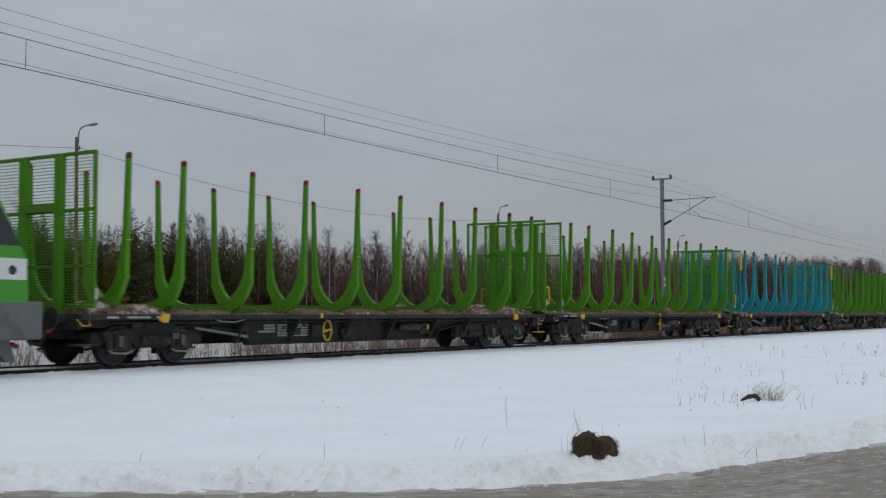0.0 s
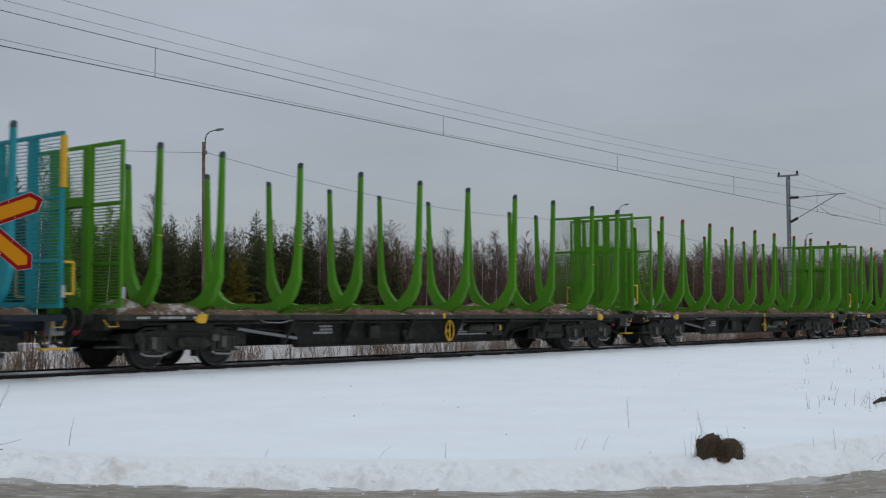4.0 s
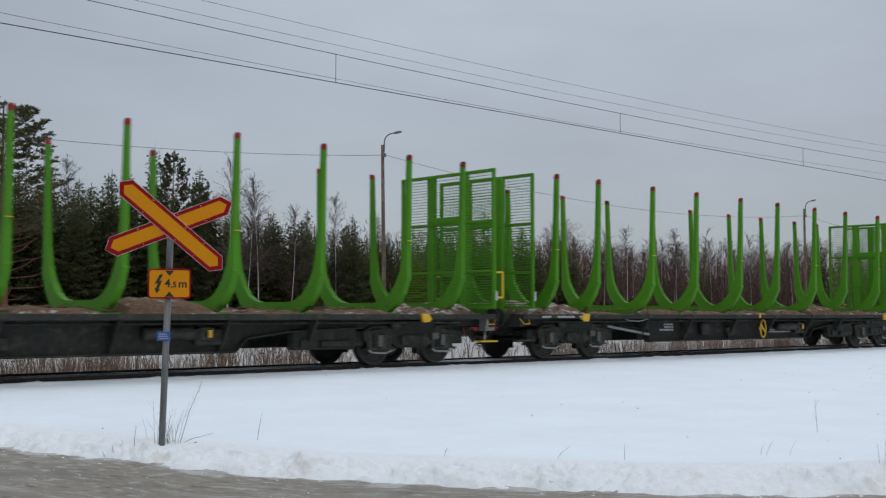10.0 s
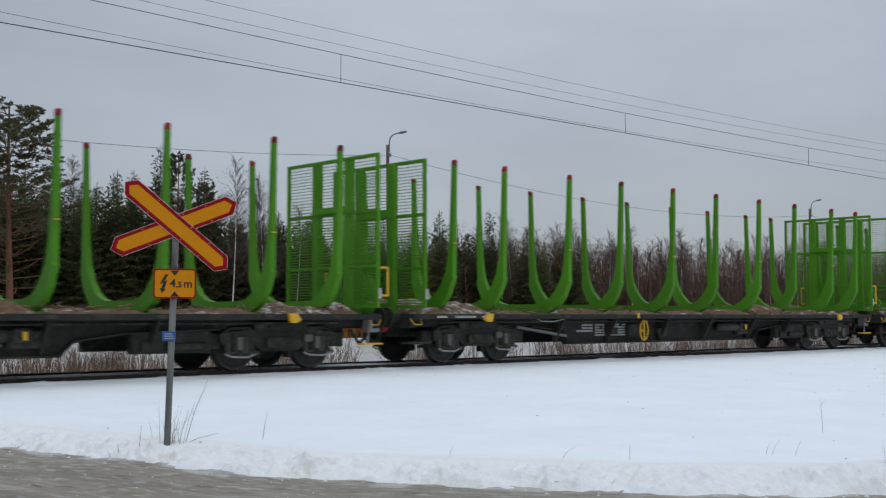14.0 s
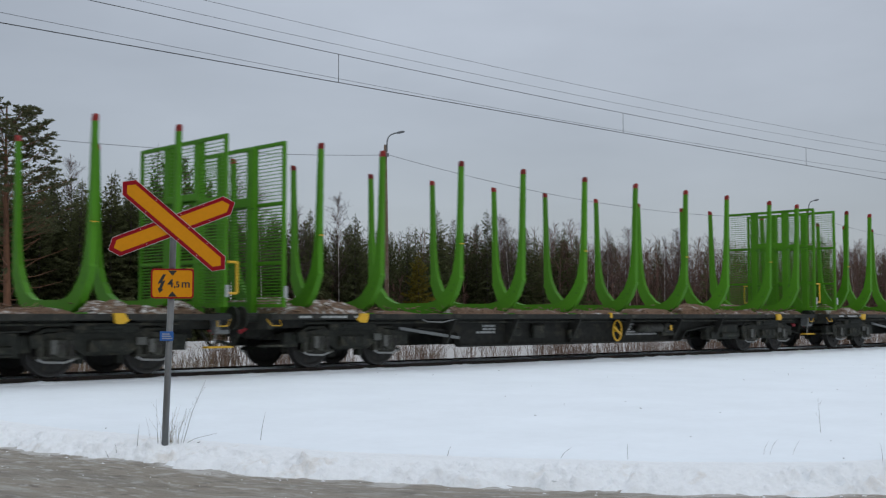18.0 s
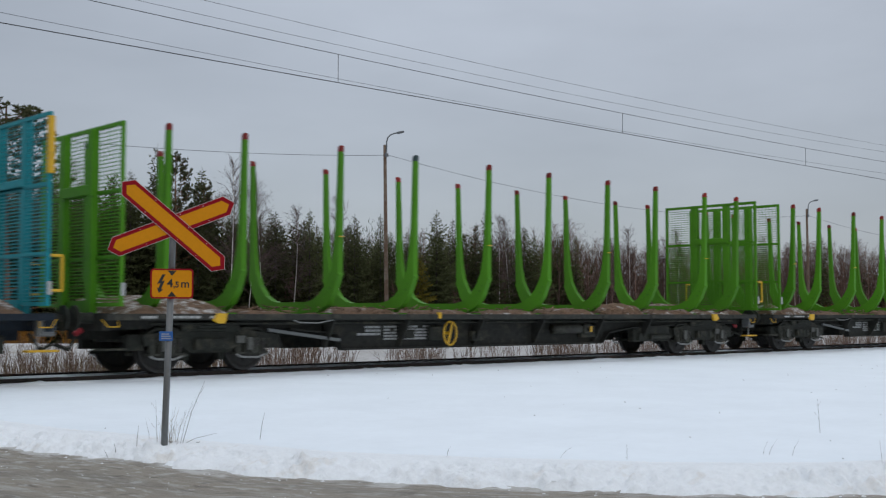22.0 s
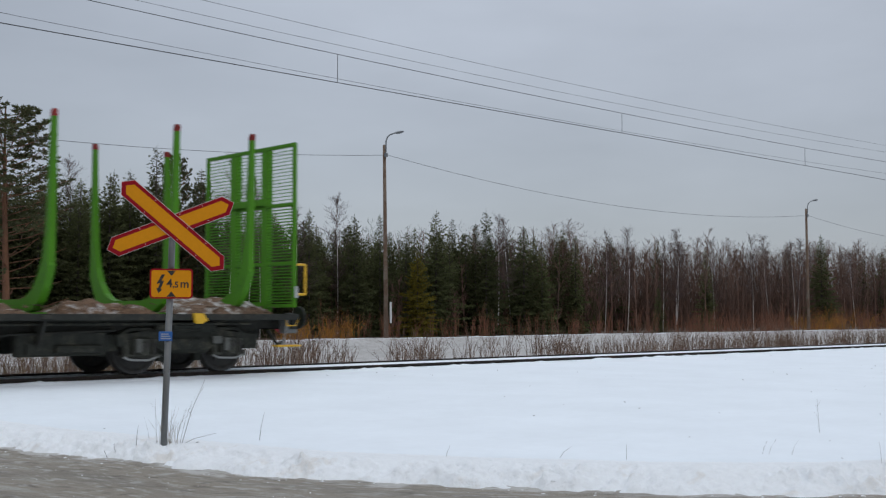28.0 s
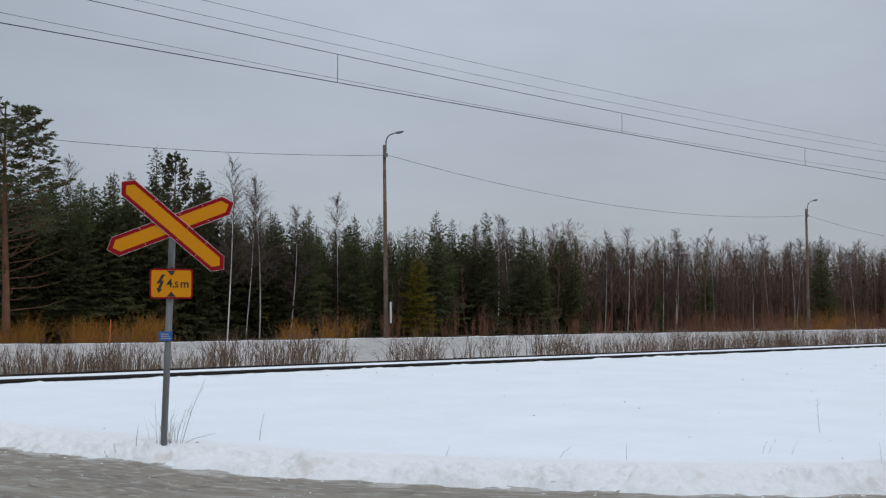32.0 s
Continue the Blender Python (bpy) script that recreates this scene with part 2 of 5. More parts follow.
RUST = material("rust_brown_twigs", (0.16, 0.066, 0.036), 0.9, island=0.5)
WOOD_DEPTH = material("deep_wood_twigs", (0.098, 0.059, 0.043), 0.9, island=0.4, sheer=0.35)
LOCO_GREEN = material("locomotive_green", (0.05, 0.27, 0.02), 0.35, spread=0.05)
LOCO_WHITE = material("locomotive_white", (0.62, 0.64, 0.64), 0.4, spread=0.04, grain=0.05)
LOCO_GREY = material("locomotive_grey", (0.11, 0.118, 0.12), 0.5, grain=0.15, stain=(0.06, 0.06, 0.06), stain_at=0.58)
GLASS = material("cab_glass", (0.012, 0.016, 0.02), 0.06, spec=0.8)


# ---- mesh helpers ----
def mesh_of(name, bm, mat, smooth=False):
    me = bpy.data.meshes.new(name)
    bm.normal_update()
    bm.to_mesh(me)
    bm.free()
    me.materials.append(mat)
    if smooth:
        for p in me.polygons:
            p.use_smooth = True
    return me


def raw_mesh(name, verts, faces, mat, smooth=False):
    me = bpy.data.meshes.new(name)
    me.from_pydata([tuple(v) for v in verts], [], faces)
    me.materials.append(mat)
    if smooth:
        for p in me.polygons:
            p.use_smooth = True
    me.update()
    return me


def part(name, bm, mat, parent, label="", at=None, smooth=False):
    """Links a bmesh (or a ready mesh) as one mesh object under a thing or a part."""
    me = bm if isinstance(bm, bpy.types.Mesh) else mesh_of(name, bm, mat, smooth)
    ob = new(name, me)
    ob.parent = parent
    if at is not None:
        ob.matrix_basis = at
    return tagged(ob, label)


def thing(name, label, category, at=None, group="", kind="", data=None):
    ob = new(name, data)
    if at is not None:
        ob.matrix_basis = at
    return tagged(ob, label, category, group, kind)


def add_box(bm, x0, x1, y0, y1, z0, z1, bevel=0.0):
    r = bmesh.ops.create_cube(bm, size=1.0, matrix=Matrix.LocRotScale(((x0 + x1) / 2, (y0 + y1) / 2, (z0 + z1) / 2), None, (abs(x1 - x0), abs(y1 - y0), abs(z1 - z0))))
    if bevel:
        edges = {e for v in r["verts"] for e in v.link_edges}
        bmesh.ops.bevel(bm, geom=list(edges), offset=bevel, segments=1, affect="EDGES")
    return bm


def box(*a, bevel=0.0):
    return add_box(bmesh.new(), *a, bevel=bevel)


def add_rod(bm, a, b, r0, r1=None, sides=8):
    a, b = Vector(a), Vector(b)
    d = b - a
    m = Matrix.Translation((a + b) / 2) @ d.to_track_quat("Z", "Y").to_matrix().to_4x4()
    bmesh.ops.create_cone(bm, cap_ends=True, segments=sides, radius1=r0, radius2=r0 if r1 is None else r1, depth=d.length, matrix=m)
    return bm


def rod(a, b, r0, r1=None, sides=8):
    return add_rod(bmesh.new(), a, b, r0, r1, sides)


def add_tube(bm, pts, r, sides=6):
    for a, b in zip(pts[:-1], pts[1:]):
        add_rod(bm, a, b, r, None, sides)
    return bm


def prism(outline, axis, a, b):
    """A plate with the given outline, extruded along one axis from a to b."""
    bm = bmesh.new()
    def at(p, s):
        return {"x": (s, p[0], p[1]), "y": (p[0], s, p[1]), "z": (p[0], p[1], s)}[axis]
    lo = [bm.verts.new(at(p, a)) for p in outline]
    hi = [bm.verts.new(at(p, b)) for p in outline]
    n = len(outline)
    bm.faces.new(lo)
    bm.faces.new(hi[::-1])
    for i in range(n):
        bm.faces.new((lo[i], hi[i], hi[(i + 1) % n], lo[(i + 1) % n]))
    bmesh.ops.recalc_face_normals(bm, faces=bm.faces)
    return bm


class Sticks:
    """Collects many thin tapered three-sided sticks and pointed needle sprays, and makes one mesh of them."""

    def __init__(self):
        self.rods, self.leaves = [], []

    def stick(self, a, b, r0, r1):
        self.rods.append((a[0], a[1], a[2], b[0], b[1], b[2], r0, r1))

    def leaf(self, p, d, side, width):
        """A narrow three-cornered spray from p along d."""
        self.leaves.append((p[0], p[1], p[2], d[0], d[1], d[2], side[0] * width, side[1] * width, side[2] * width))

    def mesh(self, name, mat):
        v, quad, tri = [], np.zeros((0, 4), int), np.zeros((0, 3), int)
        if self.rods:
            R = np.array(self.rods)
            a, b = R[:, 0:3], R[:, 3:6]
            d = b - a
            u = np.cross(d, (0.3, 0.9, 0.2))
            u /= np.linalg.norm(u, axis=1)[:, None] + 1e-9
            w = np.cross(d, u)
            w /= np.linalg.norm(w, axis=1)[:, None] + 1e-9
            ring = []
            for p, r in ((a, R[:, 6:7]), (b, R[:, 7:8])):
                for k in range(3):
                    ring.append(p + r * (math.cos(2.0944 * k) * u + math.sin(2.0944 * k) * w))
            v.append(np.stack(ring, 1).reshape(-1, 3))
            i = 6 * np.arange(len(R))[:, None]
            quad = np.concatenate([i + np.array(q) for q in ((0, 1, 4, 3), (1, 2, 5, 4), (2, 0, 3, 5))])
        if self.leaves:
            L = np.array(self.leaves)
            p, d, s = L[:, 0:3], L[:, 3:6], L[:, 6:9]
            v.append(np.stack([p + 0.25 * d + s, p + d, p - s], 1).reshape(-1, 3))
            tri = 6 * len(self.rods) + 3 * np.arange(len(L))[:, None] + np.arange(3)
        v = np.concatenate(v)
        me = bpy.data.meshes.new(name)
        me.vertices.add(len(v))
        me.vertices.foreach_set("co", v.astype(np.float32).ravel())
        me.loops.add(quad.size + tri.size)
        me.loops.foreach_set("vertex_index", np.concatenate([quad.ravel(), tri.ravel()]).astype(np.int32))
        me.polygons.add(len(quad) + len(tri))
        me.polygons.foreach_set("loop_start", np.concatenate([4 * np.arange(len(quad)), quad.size + 3 * np.arange(len(tri))]).astype(np.int32))
        me.materials.append(mat)
        me.update(calc_edges=True)
        return me


# ---- ground: one snow sheet, the junction road, the low track bed, the far roadside bank ----
EDGE = np.array([(3.2, 60), (4.2, 17.5), (4.99, 12.05), (5.4, 10.35), (5.9, 8.24), (6.57, 6.91), (7.11, 6.06), (8.0, 4.85), (8.63, 4.3), (9.43, 3.7), (11.07, 3.19), (13.37, 2.48), (20, 0.9), (45, -3.5), (200, -25)])


def edge_distance(x, y):
    """Distance from the road's edge: positive on the snow field, negative on the road."""
    best, side = np.full(x.shape, 1e9), np.ones(x.shape)
    for (ax, ay), (bx, by) in zip(EDGE[:-1], EDGE[1:]):
        dx, dy = bx - ax, by - ay
        t = np.clip(((x - ax) * dx + (y - ay) * dy) / (dx * dx + dy * dy), 0, 1)
        d = np.hypot(x - ax - t * dx, y - ay - t * dy)
        s = np.where((x - ax) * dy - (y - ay) * dx < 0, 1.0, -1.0)
        near = d < best
        best, side = np.where(near, d, best), np.where(near, s, side)
    return best * side


def wave(x, y, seed, n=7, lo=0.2, hi=2.0):
    """Smooth pseudo-random relief made of a few plane waves, between about -1 and 1."""
    r = random.Random(seed)
    z = np.zeros_like(x)
    for _ in range(n):
        k, a, p = r.uniform(lo, hi), r.uniform(0, 6.283), r.uniform(0, 6.283)
        z += np.sin(k * (x * math.cos(a) + y * math.sin(a)) + p)
    return z / n * 1.6


ROAD_Z = EYE - 1.40


def ground_height(x, y):
    d = edge_distance(x, y)
    z = np.interp(y, [-500, 8, 15, 18.45, 18.66, 20.14, 20.35, 23.5, 36, 38.5, 39.6, 40.8, 42.0, 46, 48, 80, 600], [-0.22, -0.22, -0.19, -0.10, -0.022, -0.022, -0.08, -0.48, -0.42, -0.25, 0.0, 0.02, -0.30, -0.30, -0.15, 0.0, 1.0])
    calm = np.where((y > 18.0) & (y < 21.0), 0.12, 1.0)
    z = z + 0.030 * wave(x, y, 3, lo=0.15, hi=0.9) * calm + 0.002 * wave(x, y, 4, lo=2, hi=5) * calm
    low = np.interp(y, [6.5, 9.0], [1.0, 0.35])
    crest = np.exp(-((d - 0.55) / 0.40) ** 2)
    lumps = 0.55 + 0.45 * wave(x, y, 5, 9, 2.0, 7.0)
    z = z + crest * (0.016 * lumps) * low
    lumpy = np.zeros_like(z)
    near = (d > -0.5) & (d < 1.2) & (y < 17)
    jag = np.zeros_like(z)
    if near.any():
        xs, ys, clod, ragged = x[near], y[near], [], []
        for px, py in zip(xs, ys):
            v = Vector((px, py, 0.0))
            w = v + Vector((noise.noise(v * 2.1), noise.noise(v * 2.1 + Vector((5, 0, 0))), 0)) * 0.22
            clod.append(0.07 * noise.noise(w * 2.0) + 0.09 * max(0.0, noise.noise(w * 4.2 + Vector((0, 9, 0)))) + 0.08 * max(0.0, noise.noise(w * 8.0)) + 0.09 * noise.noise(v * 14.0) * max(0.0, noise.noise(v * 1.7) + 0.45) - 0.03)
            ragged.append(0.13 * noise.noise(v * 2.3) + 0.05 * noise.noise(v * 8.0))
        lift = np.zeros_like(z)
        lift[near] = clod
        jag[near] = ragged
        lumpy = (lift - 0.018) * np.exp(-((d - 0.24) / 0.27) ** 2)
    far_bank = np.exp(-((y - 40.0) / 0.9) ** 2)
    z = z + far_bank * 0.025 * wave(x, y, 8, 8, 1.0, 5.0)
    e = d + 0.05 * wave(x, y, 7, 9, 1.2, 6.0) + jag
    up = np.interp(e, [-0.16, -0.02, 0.03, 0.10, 0.25, 0.45, 0.75, 1.2], [-0.6, 0.0, 0.24, 0.46, 0.74, 0.90, 0.97, 1.0])
    z = np.where(y < 17.8, ROAD_Z + (z - ROAD_Z) * up, z) + lumpy + 0.055 * np.exp(-((x - 9.42) ** 2 + (y - 4.2) ** 2) / 0.11)
    return z, d


def spread_axis(*stretches):
    """Grid lines: stretches of (from, to, step)."""
    out = [np.arange(a, b, s) for a, b, s in stretches]
    return np.unique(np.round(np.concatenate(out), 4))


gx = spread_axis((-4000, -200, 950), (-200, -20, 30), (-20, 3.6, 1.2), (3.6, 13.2, 0.038), (13.2, 24, 0.15), (24, 60, 0.7), (60, 300, 4), (300, 4500, 700))
gy = spread_axis((-4000, -200, 950), (-200, -10, 20), (-10, 1.8, 0.8), (1.8, 12.5, 0.040), (12.5, 24, 0.35), (24, 37, 1.0), (37, 48, 0.4), (48, 90, 3), (90, 400, 40), (400, 4500, 600))
GX, GY = np.meshgrid(gx, gy)
GZ, GD = ground_height(GX, GY)
nx, ny = len(gx), len(gy)
idx = np.arange(nx * ny).reshape(ny, nx)
quads = np.stack([idx[:-1, :-1], idx[:-1, 1:], idx[1:, 1:], idx[1:, :-1]], -1).reshape(-1, 4)
me = raw_mesh("ground", np.stack([GX, GY, GZ], -1).reshape(-1, 3), quads.tolist(), SNOW, True)
me.materials.append(SNOW_BANK)
OLD_SNOW = material("old_grassy_snow", (0.46, 0.45, 0.44), 0.85, stain=(0.30, 0.27, 0.235), stain_at=0.54, stain_size=2.6, spread=0.12, grain=0.25, grain_size=7, bump=0.04, bump_size=5, spec=0.2)
me.materials.append(OLD_SNOW)
FLOOR = material("forest_floor", (0.10, 0.075, 0.055), 0.95, stain=(0.5, 0.5, 0.51), stain_at=0.6, stain_size=1.2, grain=0.3, grain_size=8)
me.materials.append(FLOOR)
cd = GD[:-1, :-1].reshape(-1)
cy = GY[:-1, :-1].reshape(-1)
me.polygons.foreach_set("material_index", np.where(cy > 47, 3, np.where((cy > 21.6) & (cy < 39.9), 2, np.where((cd < 0.75) & (cy < 17), 1, 0))).astype(np.int32))
tagged(new("ground", me), "snow-covered field with a low track bed and roadside banks", "ground", kind="structure")


# crumbled crust of ploughed snow on the bank along the road
cx, cy = np.meshgrid(np.arange(4.0, 15.0, 0.021), np.arange(1.6, 13.0, 0.021))
cdist = edge_distance(cx, cy)
on = (cdist > -0.16) & (cdist < 0.92)
number = np.full(cx.shape, -1)
number[on] = np.arange(on.sum())
px, py = cx[on], cy[on]
pz, pd = ground_height(px, py)
crumb = []
for a, b in zip(px, py):
    v = Vector((a, b, 0.0))
    w = v + Vector((noise.noise(v * 6.0), noise.noise(v * 6.0 + Vector((3, 0, 0))), 0)) * 0.05
    rich = min(1.0, max(0.15, 0.6 + 1.2 * noise.noise(v * 0.9 + Vector((0, 0, 4)))))
    crumb.append(0.004 + rich * (0.042 * max(0.0, noise.noise(w * 7.0)) + 0.040 * max(0.0, noise.noise(w * 14.0 + Vector((0, 8, 0)))) + 0.020 * noise.noise(w * 27.0)))
taper = np.clip((0.70 - pd) / 0.45, 0, 1) * np.clip((pd + 0.10) / 0.08, 0, 1)
pz = pz + np.array(crumb) * taper - 0.03 * (taper < 0.02)
q = np.stack([number[:-1, :-1], number[:-1, 1:], number[1:, 1:], number[1:, :-1]], -1).reshape(-1, 4)
q = q[(q >= 0).all(1)]
tagged(new("snow_bank", raw_mesh("snow_bank", np.stack([px, py, pz], -1), q.tolist(), SNOW_BANK, True)), "crumbled crust of ploughed snow banked along the road", "snow", kind="stuff")


def lane_along(x, y):
    """Distance along the lane, which bends round a point out on the snow field."""
    return 12.0 * np.arctan2(14.0 - y, 16.0 - x)


rx, ry = np.meshgrid(spread_axis((-14, 3, 0.6), (3, 13.5, 0.09), (13.5, 80, 1.5)), spread_axis((-16, 1.5, 0.6), (1.5, 11.5, 0.09), (11.5, 17.6, 0.5)))
rd, rs = edge_distance(rx, ry), lane_along(rx, ry)
# wheel tracks run along the lane between low ridges of packed ice
rz = ROAD_Z + 0.010 * wave(rx, ry, 21, 8, 0.4, 2.2) + 0.005 * np.sin(9.0 * rd + 0.8 * wave(rs, rs * 0, 23, 5, 0.2, 1.2)) + 0.005 * wave(rd * 3, rs * 0.8, 22, 9, 1, 6) + 0.004 * wave(rx, ry, 24, 12, 8, 24)
ri = np.arange(rx.size).reshape(rx.shape)
rq = np.stack([ri[:-1, :-1], ri[:-1, 1:], ri[1:, 1:], ri[1:, :-1]], -1).reshape(-1, 4)
me = raw_mesh("road", np.stack([rx, ry, rz], -1).reshape(-1, 3), rq.tolist(), ROAD, True)
lane = me.uv_layers.new(name="lane")
lane.data.foreach_set("uv", np.stack([rd.ravel()[rq.ravel()], rs.ravel()[rq.ravel()]], -1).astype(np.float32).ravel())
tagged(new("road", me), "grey-brown icy road with packed snow and slush", "road", kind="structure")

# ---- track ----
rail_outline = [(-0.07, -0.172), (0.07, -0.172), (0.07, -0.160), (0.012, -0.140), (0.010, -0.045), (0.036, -0.034), (0.036, -0.006), (0.028, 0.0), (-0.028, 0.0), (-0.036, -0.006), (-0.036, -0.034), (-0.010, -0.045), (-0.012, -0.140), (-0.07, -0.160)]
for s in (-0.797, 0.797):
    ob = new("rail", mesh_of("rail", prism([(TRACK + s + a, b) for a, b in rail_outline], "x", -150, 700), STEEL))
    tagged(ob, "dark worn steel rail sunk in snow", "rail", "rails of the track", "structure")

tx = np.arange(2.0, 75.0, 0.09)
ty = np.array([18.20, 18.34, 18.43, 18.50, 18.545])
TX, TY = np.meshgrid(tx, ty)
crestline = np.array([0.030 * noise.noise(Vector((a * 0.8, 1, 0))) + 0.028 * noise.noise(Vector((a * 3.1, 4, 0))) + 0.014 * noise.noise(Vector((a * 8.0, 7, 0))) for a in tx])
TZ = np.stack([-0.20 + 0 * crestline, -0.115 + 0.3 * crestline, -0.074 + 0.9 * crestline, -0.064 + 1.3 * crestline, -0.17 + 0 * crestline])
ti = np.arange(TX.size).reshape(TX.shape)
tq = np.stack([ti[:-1, :-1], ti[:-1, 1:], ti[1:, 1:], ti[1:, :-1]], -1).reshape(-1, 4)
tagged(new("track_snow", raw_mesh("track_snow", np.stack([TX, TY + 0.02 * np.sin(5 * TX), TZ], -1).reshape(-1, 3), tq.tolist(), SNOW, True)), "ragged ridge of snow lying against the rail", "snow", kind="stuff")

# ---- overhead line ----
SPAN, MID = 66.5, 26.25


def hang(x, low, rise):
    """Height of a wire at x that hangs low at mid-span and rises to the masts."""
    u = ((x - MID + SPAN / 2) % SPAN) - SPAN / 2
    return low + rise * (u / (SPAN / 2)) ** 2


def wire(name, y, low, rise, r, label, x0=-30, x1=225, step=3.3):
    xs = np.arange(x0, x1 + step, step)
    pts = [(x, y, hang(x, low, rise)) for x in xs]
    v, f = [], []
    for i, p in enumerate(pts):
        for k in range(5):
            a = 2 * math.pi * k / 5
            v.append((p[0], p[1] + r * math.cos(a), p[2] + r * math.sin(a)))
        if i:
            for k in range(5):
                f.append((5 * i - 5 + k, 5 * i - 5 + (k + 1) % 5, 5 * i + (k + 1) % 5, 5 * i + k))
    return tagged(new(name, raw_mesh(name, v, f, CABLE, True)), label, "wire")


wire("contact_wire", TRACK, 6.10, 0.0, 0.0097, "thin dark contact wire above the track")
messenger = wire("messenger_wire", TRACK, 6.655, 0.60, 0.0075, "thin dark messenger wire carrying droppers above the track")
wire("feeder_wire", 21.9, 7.97, 0.68, 0.005, "thin dark feeder wire on the mast top")
wire("feeder_wire", 22.9, 7.95, 0.66, 0.005, "thin dark feeder wire on the mast top")
wire("return_wire", 22.3, 6.915, 0.55, 0.005, "thin dark return wire along the masts")
for i in range(-1, 20):
    x = 5.25 + 10.02 * i
    part("dropper", rod((x, TRACK, 6.10), (x, TRACK, hang(x, 6.655, 0.60)), 0.007, sides=5), CABLE, messenger)


def catenary_mast(x, y=22.4):
    m = thing("catenary_mast", "grey galvanised lattice mast with cantilever arm beside the track", "mast", pose(x, y, -0.35))
    for s in (-0.13, 0.13):
        part("leg", box(s - 0.036, s + 0.036, -0.06, 0.06, 0, 8.83, bevel=0.008), MAST, m)
    for i in range(12):
        part("batten", box(-0.09, 0.09, -0.05, 0.05, 0.55 + 0.72 * i, 0.67 + 0.72 * i), MAST, m)
    part("crossarm", box(-0.05, 0.05, -0.58, 0.58, 8.80, 8.89, bevel=0.01), MAST, m)
    for s in (-0.5, 0.5):
        part("insulator", rod((0, s, 8.89), (0, s, 9.07), 0.07, 0.045), INSULATOR, m)
    part("cantilever_tube", add_rod(rod((0, -0.1, 7.65), (0, -0.55, 7.65), 0.075), (0, -0.55, 7.65), (0, -3.05, 7.70), 0.018), INSULATOR, m)
    part("cantilever_strut", add_rod(rod((0, -0.1, 6.35), (0, -0.5, 6.55), 0.075), (0, -0.5, 6.55), (0, -2.6, 7.66), 0.018), INSULATOR, m)
    part("steady_arm", add_tube(bmesh.new(), [(0, -1.7, 7.05), (0.2, -2.2, 6.62), (0.4, -3.0, 6.47)], 0.011), INSULATOR, m)
    for z in (2.95, 3.25):
        part("plate", box(-0.13, 0.13, -0.085, -0.075, z, z + 0.16), WHITE_PLASTIC, m, "small white plate")
    part("footing", box(-0.3, 0.3, -0.3, 0.3, -0.5, 0.12, bevel=0.03), GREY_BOX, m, "concrete footing")
    return m


catenary_mast(59.5)


# ---- street lamps beyond the track ----
def street_lamp(x, y, lean=0.0, conduit=False):
    z0 = -0.05 if conduit else -0.55
    p = thing("street_lamp", "weathered brown wooden street lamp pole with a curved lamp arm", "street lamp", pose(x, y, z0, 0, lean, 0), "street lamps beyond the track")
    part("pole", rod((0, 0, 0.0), (0, 0, 9.2), 0.115, 0.075, 10), POLE_WOOD, p, smooth=True)
    arm = [(0.02, -0.09, 8.85), (0.03, -0.10, 9.36), (0.08, -0.13, 9.55), (0.20, -0.18, 9.68), (0.36, -0.25, 9.75), (0.52, -0.31, 9.79)]
    part("lamp_arm", add_tube(bmesh.new(), arm, 0.032, 8), LAMP, p, "thin grey bent steel arm")
    bm = bmesh.new()
    bmesh.ops.create_uvsphere(bm, u_segments=12, v_segments=7, radius=0.5, matrix=pose(0.64, -0.37, 9.82, 0, -12, -28) @ Matrix.Diagonal((0.46, 0.22, 0.13, 1)))
    part("lamp_head", bm, LAMP, p, "grey oval lamp head", smooth=True)
    part("bracket", box(-0.06, 0.10, -0.14, 0.0, 8.62, 8.80), LAMP, p)
    if conduit:
        part("conduit", box(0.12, 0.2, -0.2, -0.12, 0.75, 1.75, bevel=0.01), WHITE_PLASTIC, p, "white cable guard")
    return p


LAMPS = [(35.25, -0.9, True), (74.7, -0.4, False), (113.2, 0.3, False), (152.0, 0.0, False), (191.5, 0.0, False), (231.0, 0.0, False)]
for x, lean, c in LAMPS:
    street_lamp(x, 41.0, lean, c)
tops = [(-4.0, 8.66)] + [(l[0], 8.66 if l[2] else 8.16) for l in LAMPS]
for (a, za), (b, zb) in zip(tops[:-1], tops[1:]):
    v, f = [], []
    for i in range(19):
        u = i / 18
        z = za + (zb - za) * u - 4 * 1.05 * u * (1 - u)
        v += [(a + (b - a) * u, 40.9 + 0.0095 * math.cos(1.5708 * k), z + 0.0095 * math.sin(1.5708 * k)) for k in range(4)]
        if i:
            n = len(v)
            f += [(n - 8 + k, n - 8 + (k + 1) % 4, n - 4 + (k + 1) % 4, n - 4 + k) for k in range(4)]
    tagged(new("lamp_cable", raw_mesh("lamp_cable", v, f, CABLE)), "thin dark cable slung between the lamp poles", "cable", "cables between the lamp poles")


# ---- level crossing sign ----
def arm_outline(half, w, tip):
    return [(-half, -w * 0.55), (-half + tip * 0.9, -w), (half - tip, -w), (half, 0.0), (half - tip, w), (-half + tip * 0.9, w), (-half, w * 0.55)]


def cross_outline(half, w, tip):
    return [(-half, 0.0), (-half + tip, -w), (half - tip, -w), (half, 0.0), (half - tip, w), (-half + tip, w)]


